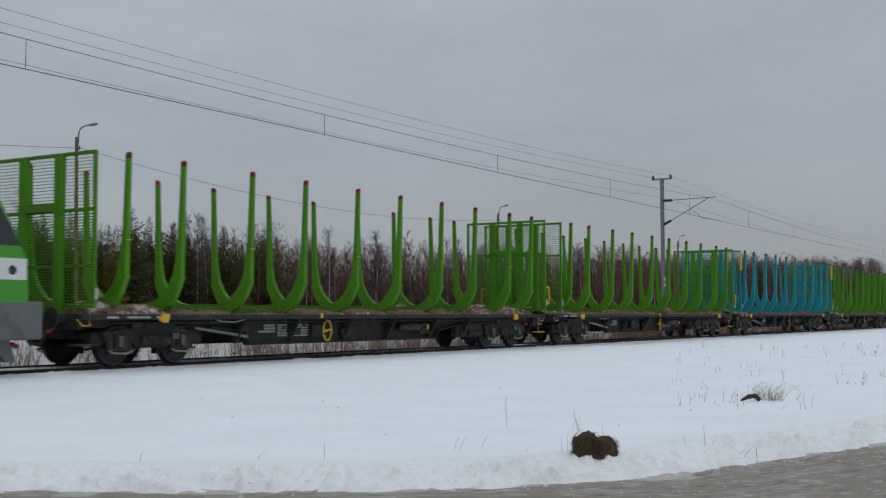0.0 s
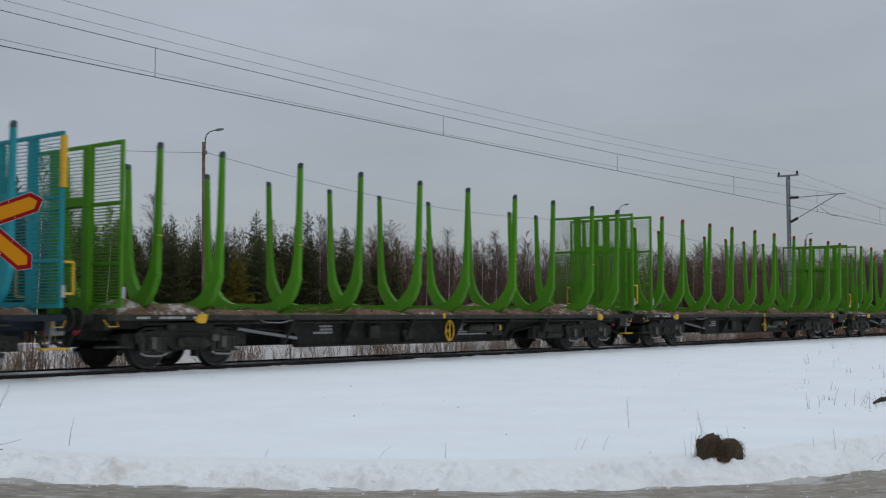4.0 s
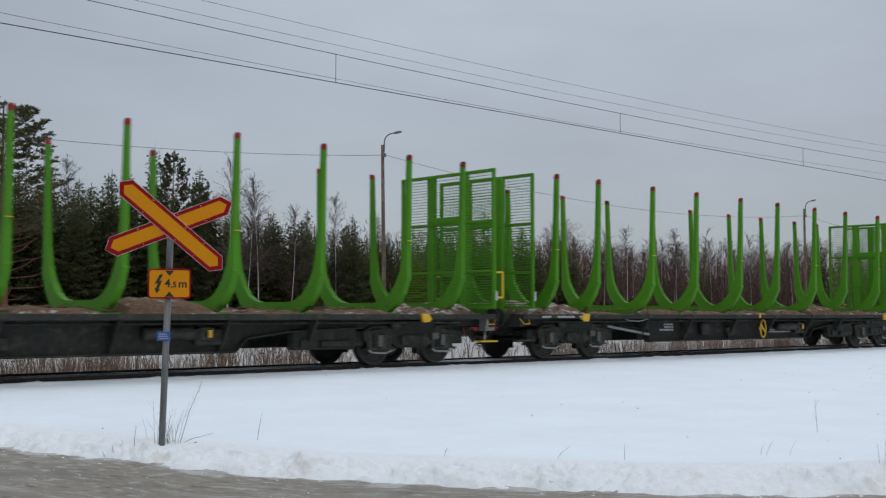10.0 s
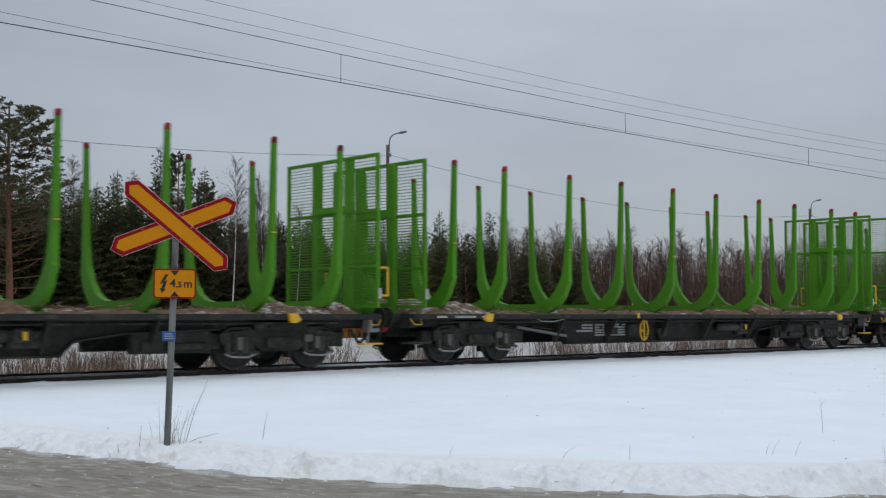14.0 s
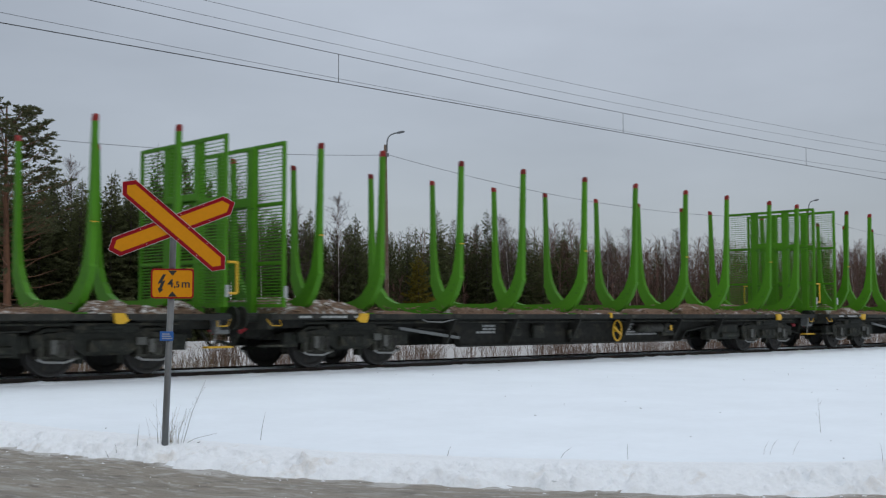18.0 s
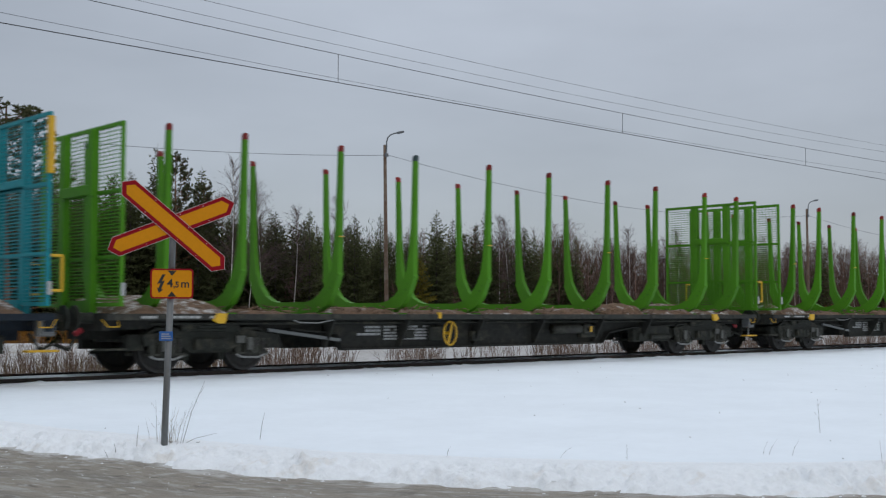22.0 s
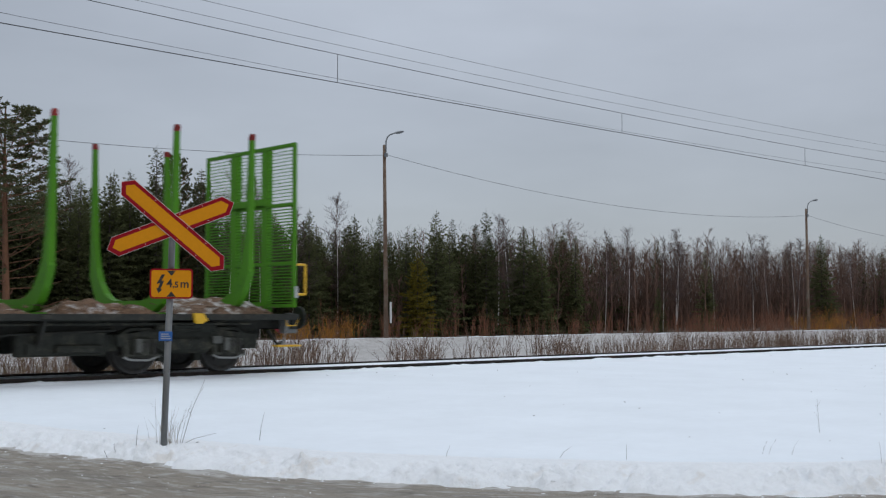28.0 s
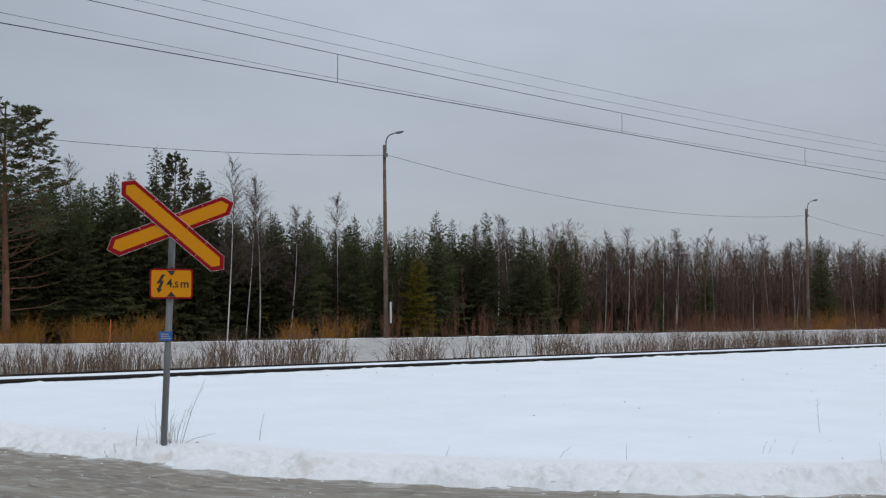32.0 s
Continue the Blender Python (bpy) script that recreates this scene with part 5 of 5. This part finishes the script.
# the rows behind close the wood
for i in range(80):
    x = 12 + 54 * rng.random()
    y = 51 + 24 * rng.random() ** 1.3
    tree("spruce_tree", "dark green spruce inside the wood", INNER_SPRUCES[rng.randrange(3)], x, y, rng.uniform(5.4, 7.0) + 0.03 * (y - 50), rng.uniform(0, 360), 1.2)
for i in range(16):
    x = 20.5 + 0.75 * i
    tree("spruce_tree", "dark green broad spruce at the wood's edge", SPRUCE_KINDS[(3 * i) % 5], x, 50.5 + 3.5 * rng.random(), rng.uniform(6.7, 7.9), rng.uniform(0, 360), 1.3)
for i in range(12):
    tree("spruce_tree", "dark green spruce inside the wood", INNER_SPRUCES[rng.randrange(3)], 30.5 + 0.9 * i, rng.uniform(51.5, 55), rng.uniform(5.9, 6.8), rng.uniform(0, 360), 1.2)
for i in range(24):
    x = 15 + 20 * rng.random()
    tree("spruce_tree", "dark green spruce inside the wood", INNER_SPRUCES[rng.randrange(3)], x, rng.uniform(50.5, 57), rng.uniform(5.6, 7.0), rng.uniform(0, 360), 1.25)
for i in range(22):
    x = 60 + 200 * rng.random() ** 1.3
    h = rng.uniform(6.6, 7.8) + max(0, x - 80) * 0.034
    tree("birch_tree", "bare slender birch with pale trunk in the brown thicket", BIRCH_KINDS[rng.randrange(5)], x, rng.uniform(48.5, 54), h, rng.uniform(0, 360), rng.uniform(0.8, 1.1))
for i in range(165):
    x = 57 + 240 * rng.random() ** 1.25
    h = rng.uniform(6.3, 8.0) + max(0, x - 80) * 0.034
    tree("young_tree", "bare reddish-brown young tree in the thicket", BROWN_KINDS[rng.randrange(4)], x, rng.uniform(49, 60), h, rng.uniform(0, 360), rng.uniform(1.0, 1.4))
for i in range(26):
    x = 90 + 200 * rng.random()
    tree("spruce_tree", "dark spruce among the bare birches", INNER_SPRUCES[rng.randrange(3)], x, rng.uniform(50, 62), rng.uniform(4.8, 7.0) + max(0, x - 80) * 0.034, rng.uniform(0, 360))


def thicket(name, seed, n, x0, x1, y0, y1, h0, h1, grow, label, thick=1.0):
    """Bare young wood nobody could count: upright stems with upswept twigs."""
    r = random.Random(seed)
    s = Sticks()
    for _ in range(n):
        x, y = x0 + (x1 - x0) * r.random() ** 1.2, r.uniform(y0, y1)
        h = r.uniform(h0, h1) + max(0, x - 80) * grow
        lx, ly = r.gauss(0, 0.03), r.gauss(0, 0.03)
        base = np.array((x, y, -0.2))
        top = base + np.array((lx * h, ly * h, h))
        s.stick(base, top, 0.055 * thick, 0.008 * thick)
        for k in range(24):
            u = r.uniform(0.12, 0.97)
            p = base + (top - base) * u
            a = r.uniform(0, 6.283)
            l = r.uniform(0.5, 1.5) * (1.15 - u)
            e = p + np.array((math.cos(a) * l * 0.55, math.sin(a) * l * 0.55, l))
            s.stick(p, e, 0.018 * thick, 0.005 * thick)
            for m in range(2):
                b = a + r.gauss(0, 0.9)
                q = p + (e - p) * r.uniform(0.3, 0.9)
                s.stick(q, q + np.array((math.cos(b) * 0.25, math.sin(b) * 0.25, 0.35)) * r.uniform(0.6, 1.6), 0.009 * thick, 0.003 * thick)
    return tagged(new(name, s.mesh(name, THICKET)), label, "trees", kind="stuff")


thicket("far_woods", 201, 620, 54, 300, 49, 62, 5.2, 7.3, 0.034, "dense reddish-brown bare wood behind the far road")
thicket("far_woods", 202, 420, 50, 330, 62, 80, 6.2, 8.0, 0.034, "dense reddish-brown bare wood in the distance", 1.4)
thicket("undergrowth", 203, 160, 12, 64, 49.5, 64, 2.0, 4.8, 0.0, "dark bare undergrowth between the spruces", 1.5)


def wood_mass(name, seed, n, x0, x1, y0, y1, top, mat, label, grow=0.0, wide=1.0):
    """The closed depth of the wood: countless fine upright sprays, thinning out towards an uneven top."""
    r = random.Random(seed)
    s = Sticks()
    for _ in range(n):
        x, y = x0 + (x1 - x0) * r.random() ** 1.25, r.uniform(y0, y1)
        h = top + 0.45 * math.sin(0.9 * x + 0.7 * y) + 0.5 * math.sin(0.37 * x - 1.1 * y) + 0.3 * math.sin(2.3 * x) + max(0, x - 80) * grow
        z = h * (1 - r.random() ** 1.0) * 0.98
        a = r.uniform(0, 6.283)
        s.leaf((x, y, z - 0.4), (r.gauss(0, 0.16), r.gauss(0, 0.16), r.uniform(0.35, 1.0) * (1.2 - 0.85 * z / h)), (math.cos(a), math.sin(a), 0), wide * r.uniform(0.035, 0.085) * max(0.14, 1.25 - 1.1 * z / h))
    return tagged(new(name, s.mesh(name, mat)), label, "trees", kind="stuff")


wood_mass("far_woods", 211, 220000, 54, 330, 54, 72, 7.1, WOOD_DEPTH, "dense reddish-brown depth of the bare wood", 0.034)
wood_mass("far_woods", 212, 80000, 8, 66, 52, 68, 6.3, SPRUCE, "dark green depth of the spruce wood", wide=1.45)
wood_mass("far_woods", 214, 26000, 10, 36, 53, 62, 7.0, SPRUCE, "dark green depth of the spruce wood", wide=1.45)
wood_mass("far_woods", 213, 22000, 8, 64, 51, 66, 4.4, WOOD_DEPTH, "brown undergrowth in the depth of the spruce wood")


def shrubs(name, seed, n, place, h0, h1, r0, mat, label, fan=0.18, twigs=4):
    r = random.Random(seed)
    s = Sticks()
    for _ in range(n):
        x, y, z, dense = place(r)
        for k in range(r.randint(2, 5)):
            h = r.uniform(h0, h1) * dense
            a, lean = r.uniform(0, 6.283), abs(r.gauss(0, fan))
            b = np.array((x + r.gauss(0, 0.10), y + r.gauss(0, 0.10), z - 0.05))
            m = b + np.array((math.cos(a) * lean * h * 0.4, math.sin(a) * lean * h * 0.4, h * 0.55))
            e = m + np.array((math.cos(a) * lean * h * 0.8 + r.gauss(0, 0.03), math.sin(a) * lean * h * 0.8, h * 0.45))
            s.stick(b, m, r0, r0 * 0.75)
            s.stick(m, e, r0 * 0.75, r0 * 0.3)
            for j in range(twigs):
                u = r.uniform(0.25, 0.95)
                q = b + (m - b) * u * 1.6 if u < 0.6 else m + (e - m) * (u - 0.6) / 0.4
                c = r.uniform(0, 6.283)
                l = h * r.uniform(0.12, 0.3)
                s.stick(q, q + np.array((math.cos(c) * l * 0.4, math.sin(c) * l * 0.4, l)), r0 * 0.5, r0 * 0.2)
    return tagged(new(name, s.mesh(name, mat)), label, "shrubs", kind="stuff")


def beside_track(r):
    """Bushes in clumps: mostly one of a few dozen stools, each sending up several shoots."""
    while True:
        k = int(480 * r.random())
        c = random.Random(900 + k)
        x, y = 6 + 150 * c.random() ** 1.6 + r.gauss(0, 0.28), c.uniform(22.6, 27.5) + r.gauss(0, 0.28)
        u = x * 25.0 / y
        dense = float(np.interp(u, [14.0, 14.5, 15.3, 15.8, 19.8, 20.2, 21.6, 22.0, 23.4, 23.8, 27.5, 28.5], [1.0, 0.15, 0.15, 0.9, 0.9, 0.12, 0.12, 0.9, 0.9, 0.45, 0.45, 0.9]))
        if r.random() < dense:
            return x, y, -0.44, c.uniform(0.6, 1.1) * r.uniform(0.7, 1.05)


shrubs("trackside_shrubs", 301, 2300, beside_track, 0.75, 1.3, 0.0068, SHRUB, "thin bare brown shrubs rising from snow beyond the rails", fan=0.36, twigs=4)


def far_track(r):
    x = 60 + 140 * r.random()
    return x, r.uniform(23, 29), -0.42, r.uniform(0.7, 1.1)


shrubs("trackside_shrubs", 302, 1300, far_track, 0.8, 1.35, 0.0105, RUST, "thin bare brown shrubs rising from snow beyond the rails", twigs=3)


def willow_place(x0, x1, seed):
    """Rounded bushes: shoots gathered on stools, taller in the middle of each."""
    c = random.Random(seed)
    stools = [(c.uniform(x0, x1), c.uniform(44.3, 47.0), c.uniform(0.6, 1.1)) for _ in range(max(4, int((x1 - x0) * 1.6)))]

    def at(r):
        x, y, k = r.choice(stools)
        a, b = r.gauss(0, 0.33), r.gauss(0, 0.33)
        return x + a, y + b, -0.25, k * max(0.45, 1.05 - 0.55 * math.hypot(a, b)) * r.uniform(0.8, 1.1)
    return at


for k, (x0, x1, n, h0, h1, mat) in enumerate(((16.5, 27.0, 420, 1.0, 1.75, WILLOW), (31.0, 36.5, 90, 0.8, 1.5, WILLOW), (66, 98, 240, 0.9, 2.7, RUST), (80, 96, 90, 0.8, 2.2, WILLOW), (100, 150, 200, 0.9, 2.4, RUST))):
    shrubs("willow_bushes", 310 + k, n, willow_place(x0, x1, 60 + k), h0, h1, 0.0065, mat, "orange-brown leafless willow bushes along the far road", fan=0.42, twigs=8)


def brush_place(r):
    return 36 + 120 * r.random() ** 1.3, r.uniform(46.5, 49), -0.25, r.uniform(0.5, 1.0)


shrubs("roadside_brush", 320, 420, brush_place, 1.0, 2.2, 0.011, RUST, "reddish-brown bare brush at the foot of the wood", twigs=5)


def track_grass(r):
    return 7 + 9 * r.random() ** 1.2, r.uniform(22.4, 26.5), -0.44, r.uniform(0.5, 1.0)


shrubs("track_grass", 330, 420, track_grass, 0.3, 0.75, 0.0045, DRY, "pale brown dead grass on the far side of the track", fan=0.3, twigs=2)
marker = thing("snow_marker", "thin orange snow marker stake beside the far road", "marker stake", pose(20.7, 40.1, -0.05, 0, 2, 0))
part("stake", rod((0, 0, -0.1), (0, 0, 0.95), 0.03, 0.025), ORANGE_MARKER, marker)


# ---- boulder, stump, dead stalks and specks on the snow field ----
def height_at(x, y):
    return float(ground_height(np.array([[float(x)]]), np.array([[float(y)]]))[0][0, 0])


def block(seed, sx, sy, sz, rough=0.2):
    """A weathered block of stone: squared-off sides, flat uneven top, foot cut off level."""
    bm = bmesh.new()
    bmesh.ops.create_icosphere(bm, subdivisions=5, radius=1.0)
    for v in bm.verts:
        p = v.co.copy()
        q = Vector([math.copysign(abs(c) ** 0.66, c) for c in p])
        n = 0.5 * noise.noise(p * 1.3 + Vector((seed, 0, 0))) + 0.35 * abs(noise.noise(p * 3.1 + Vector((0, seed, 0)))) + 0.16 * noise.noise(p * 8.0) + 0.09 * noise.noise(p * 19.0)
        k = 0.92 + rough * 2.0 * n
        v.co = Vector((q.x * sx * k * 1.05, q.y * sy * k, max(q.z * sz * k, -0.38 * sz)))
    return bm


def straw(seed, n, sx, sy, sz):
    """Dead moss and grass hanging down over the stone's top and sides."""
    r = random.Random(seed)
    s = Sticks()
    for _ in range(n):
        a, u = r.uniform(0, 6.283), r.uniform(-0.1, 1.0)
        e = (1 - max(0, u) ** 4) ** 0.25
        p = np.array((math.copysign(abs(math.cos(a)) ** 0.55, math.cos(a)) * sx * e, math.copysign(abs(math.sin(a)) ** 0.55, math.sin(a)) * sy * e, u * sz)) * r.uniform(0.93, 1.02)
        q = p + np.array((math.cos(a) * 0.012 + r.gauss(0, 0.012), math.sin(a) * 0.012 + r.gauss(0, 0.012), -r.uniform(0.0, 0.06) + 0.02 * u))
        s.stick(p, q, 0.0020, 0.0008)
    return s.mesh("straw", BOULDER_STRAW)


BOULDER_STRAW = material("brown_straw", (0.115, 0.066, 0.034), 0.9, island=0.5)
bx, by = 9.38, 4.265
boulder = thing("boulder", "brown blocky boulder with straw half buried in roadside snow", "rock", pose(bx, by, height_at(bx, by) + 0.05, 0, 0, -22))
for seed, (sx, sy, sz), at in ((3.0, (0.112, 0.11, 0.180), pose(0.0, 0, -0.035, 0, 4, 0)), (7.0, (0.165, 0.11, 0.132), pose(0.125, -0.055, -0.035, 0, 2, 10))):
    stone = part("stone", block(seed, sx, sy, sz, 0.17), ROCK, boulder, at=at, smooth=True)
    part("straw", straw(int(seed), 330, sx, sy, sz), None, stone, "brown straw and moss")
lx, ly = 16.35, 4.85
log = thing("broken_branch", "dark broken branch end lying bent in the snow", "branch", pose(lx, ly, height_at(lx, ly), 0, 0, -45))
part("limb", add_tube(add_rod(bmesh.new(), (-0.17, 0, 0.02), (-0.06, 0, 0.07), 0.015, 0.033, 8), [(-0.06, 0, 0.07), (0.06, 0, 0.085), (0.12, 0, 0.02)], 0.033, 8), ROCK, log, smooth=True)


def snow_clods(seed, n, size0, size1, off, spread, fine):
    """Ploughed-up lumps and slabs of snow lying on the bank and at its foot, drawn out along the road's edge."""
    r = random.Random(seed)
    ico = bmesh.new()
    bmesh.ops.create_icosphere(ico, subdivisions=fine, radius=1.0)
    base = np.array([v.co[:] for v in ico.verts])
    tri = np.array([[v.index for v in f.verts] for f in ico.faces])
    ico.free()
    seg = [(np.array(a), np.array(b)) for a, b in zip(EDGE[1:-3], EDGE[2:-2])]
    lens = [np.linalg.norm(b - a) for a, b in seg]
    place = []
    for k in range(n):
        a, b = r.choices(seg, lens)[0]
        u = (b - a) / np.linalg.norm(b - a)
        side = np.array((-u[1], u[0]))
        p = a + (b - a) * r.random() + side * r.gauss(off, spread)
        place.append((p[0], p[1], u[0], u[1]))
    P = np.array(place)
    Z = np.maximum(ground_height(P[:, :1], P[:, 1:2])[0][:, 0], ROAD_Z)
    V, F = [], []
    for k in range(n):
        s = size0 + (size1 - size0) * r.random() ** 2.2
        long, flat = r.uniform(1.0, 2.0), r.uniform(0.35, 0.7)
        q = base * (1 + 0.30 * np.sin(base[:, [1, 2, 0]] * r.uniform(2, 5) + r.uniform(0, 6)))
        a = q[:, 0] * s * long
        b = q[:, 1] * s
        V.append(np.stack([P[k, 0] + a * P[k, 2] - b * P[k, 3], P[k, 1] + a * P[k, 3] + b * P[k, 2], Z[k] + s * flat * (q[:, 2] - 0.30)], -1))
        F.append(tri + len(base) * k)
    return tagged(new("snow_clods", raw_mesh("snow_clods", np.concatenate(V), np.concatenate(F).tolist(), SNOW_BANK, True)), "loose clods of ploughed snow along the road edge", "snow clods", kind="stuff")


snow_clods(10, 260, 0.005, 0.014, 0.0, 0.09, 2)
snow_clods(11, 350, 0.003, 0.008, -0.6, 0.5, 1)


def stalks(name, seed, x, y, n, spread, h0, h1, r0, mat, label, lean=0.15):
    r = random.Random(seed)
    s = Sticks()
    z = height_at(x, y)
    for _ in range(n):
        b = np.array((x + r.gauss(0, spread), y + r.gauss(0, spread), z - 0.04))
        h = r.uniform(h0, h1)
        m = b + np.array((r.gauss(0, lean) * h, r.gauss(0, lean) * h, h * 0.6))
        e = m + np.array((r.gauss(0, lean * 1.5) * h, r.gauss(0, lean * 1.5) * h, h * 0.4))
        s.stick(b, m, r0, r0 * 0.8)
        s.stick(m, e, r0 * 0.8, r0 * 0.35)
    return tagged(new(name, s.mesh(name, mat)), label, "dry plants", "dead stalks on the snow field", kind="stuff")


PALE = "pale dry grass stalks in the snow"
DARKS = "dark dead stalks poking through the snow"


def twigs(x, y, shoots, mat=TWIG):
    """Single dead shoots: (along, leaning, height, thickness), along and leaning across the line of sight."""
    s = Sticks()
    u = np.array((y, -x)) / math.hypot(x, y)
    for k, (along, lean, h, r0) in enumerate(shoots):
        bx, by = x + u[0] * along, y + u[1] * along
        b = np.array((bx, by, height_at(bx, by) - 0.03))
        m = b + np.array((u[0] * lean * 0.42, u[1] * lean * 0.42, h * 0.5 + 0.03))
        e = b + np.array((u[0] * lean, u[1] * lean, h + 0.03))
        s.stick(b, m, r0, r0 * 0.8)
        s.stick(m, e, r0 * 0.8, r0 * 0.35)
        if h > 0.3:
            for f in (0.45, 0.65, 0.8):
                p = b + (e - b) * f
                c = math.sin(7 * k + 9 * f)
                s.stick(p, p + np.array((u[0] * 0.05 * c, u[1] * 0.05 * c, 0.07)), r0 * 0.5, r0 * 0.2)
    return tagged(new("dead_stalks", s.mesh("dead_stalks", mat)), DARKS, "dry plants", "dead stalks on the snow field", kind="stuff")


stalks("grass_tuft", 1, 5.95, 10.27, 30, 0.045, 0.15, 0.42, 0.0016, DRY, PALE, 0.10)
twigs(5.97, 10.2, [(0.08, 0.22, 0.62, 0.0032), (0.04, 0.38, 0.10, 0.0028), (0.06, 0.12, 0.42, 0.0018), (0.02, 0.10, 0.36, 0.0016), (-0.09, -0.01, 0.42, 0.0017), (-0.16, -0.02, 0.46, 0.0017), (-0.22, -0.06, 0.28, 0.0015),
                   (-0.36, 0.02, 0.24, 0.003), (-0.55, -0.02, 0.12, 0.003), (-0.62, -0.04, 0.10, 0.003), (0.85, 0.05, 0.28, 0.0028), (-0.48, 0.03, 0.05, 0.003)])
twigs(9.4, 4.4, [(-0.06, 0.01, 0.22, 0.0015), (-0.10, -0.02, 0.18, 0.0014), (-0.03, 0.03, 0.28, 0.0015), (0.06, -0.06, 0.40, 0.002), (0.10, -0.10, 0.34, 0.002), (0.28, -0.03, 0.22, 0.002), (0.30, 0.04, 0.12, 0.002)])
twigs(9.6, 4.9, [(-0.75, 0.05, 0.12, 0.0014), (-0.70, 0.08, 0.14, 0.0014), (-0.5, 0.07, 0.14, 0.0014), (0.35, 0.26, 0.05, 0.002), (0.6, 0.02, 0.12, 0.0018)])
twigs(10.75, 3.75, [(-0.1, 0.0, 0.10, 0.002), (0.1, -0.02, 0.20, 0.0022), (0.16, 0.05, 0.13, 0.0014), (0.38, 0.10, 0.10, 0.002), (0.44, 0.12, 0.12, 0.0018), (0.58, -0.01, 0.18, 0.003)])
twigs(11.35, 6.13, [(0, -0.02, 0.36, 0.0022)])
twigs(8.1, 6.2, [(0, 0.0, 0.13, 0.0018), (-0.6, 0.12, 0.10, 0.0016), (-1.6, 0.04, 0.09, 0.0018)])
stalks("grass_tuft", 4, 16.7, 4.72, 60, 0.11, 0.12, 0.32, 0.0032, DRY, PALE, 0.3)
stalks("grass_tuft", 5, 16.0, 5.25, 9, 0.3, 0.12, 0.28, 0.003, TWIG, DARKS, 0.15)
stalks("grass_tuft", 6, 15.5, 3.95, 3, 0.08, 0.2, 0.3, 0.003, TWIG, DARKS, 0.08)
rr = random.Random(5)
s = Sticks()
for _ in range(240):
    x = 7 + 40 * rr.random() ** 1.6
    y = rr.uniform(3.5, 17.5)
    if edge_distance(np.array([[x]]), np.array([[y]]))[0, 0] < 0.9:
        continue
    dense = 1 if (x > 12 and x > 2.75 * y) else 0.0
    if rr.random() > dense:
        continue
    z, h, a = height_at(x, y), rr.uniform(0.08, 0.34), rr.uniform(0, 6.28)
    for k in range(rr.randint(1, 4)):
        ox, oy = rr.gauss(0, 0.05), rr.gauss(0, 0.05)
        s.stick((x + ox, y + oy, z - 0.03), (x + ox + rr.gauss(0, 0.14) * h, y + oy + rr.gauss(0, 0.14) * h, z + h * rr.uniform(0.5, 1)), 0.0036, 0.0016)
tagged(new("dead_stalks", s.mesh("dead_stalks", TWIG)), DARKS, "dry plants", kind="stuff")
s = Sticks()
for _ in range(75):
    x, y = rr.uniform(6, 30), rr.uniform(3.2, 17.8)
    if edge_distance(np.array([[x]]), np.array([[y]]))[0, 0] < 0.2:
        continue
    z, a, l = height_at(x, y) + 0.006, rr.uniform(0, 6.28), rr.uniform(0.01, 0.03)
    s.stick((x, y, z), (x + l * math.cos(a), y + l * math.sin(a), z + 0.006), 0.004, 0.003)
tagged(new("bark_specks", s.mesh("bark_specks", TWIG)), "dark bark specks strewn on the snow", "debris", kind="stuff")


# ---- the train runs past at about 60 km/h ----
TRAIN_ROWS = [0, 1, 2, 3, 4.5, 6, 7, 8, 9, 10, 11, 12, 13, 14, 15, 16.5, 18, 19, 20, 21, 22, 23, 24, 25, 26, 29, 32]
FIRST = 229.30 - 9 * PITCH - HALF


SLACK = [(0, 0.17), (1, 0.20), (2, 0.15), (3, 0.11), (6, -0.27), (7, -0.31), (8, -0.36), (9, -0.31), (10, -0.24), (11, -0.12), (12, -0.01), (13, 0.05), (14, 0.14), (15, 0.17),
         (18, 0.30), (19, 0.30), (20, 0.07), (21, -0.02), (22, 0.0), (23, 0.11), (24, 0.11), (25, 0.0), (26, -0.10), (29, -0.10), (32, -0.10)]


def run(t):
    """Metres covered by the train since the start: near-steady speed with a slow surge."""
    return 16.677 * t + 0.00714 * t * t + float(np.interp(t, *zip(*SLACK)))


def motions():
    units = [(FIRST + k * PITCH, w, wheels) for k, w, wheels in WAGONS]
    units.append((FIRST - HALF - 10.25, *LOCO))
    for c, w, wheels in units:
        walk(w, [(t, pose(c - run(t), TRACK, 0)) for t in TRAIN_ROWS])
        for ws, x in wheels:
            rows = []
            for i in range(0, 32 * FPS + 1):
                t = i / FPS
                if 3 < c + x - run(t) < 50:
                    rows.append((t, pose(x, 0, 0.46, 0, -math.degrees(run(t) / 0.46), 0)))
            if not rows:
                rows = [(0.0, pose(x, 0, 0.46)), (32.0, pose(x, 0, 0.46))]
            if rows[0][0] > 0:
                rows.insert(0, (0.0, rows[0][1]))
            if rows[-1][0] < 32:
                rows.append((32.0, rows[-1][1]))
            walk(ws, rows)


motions()
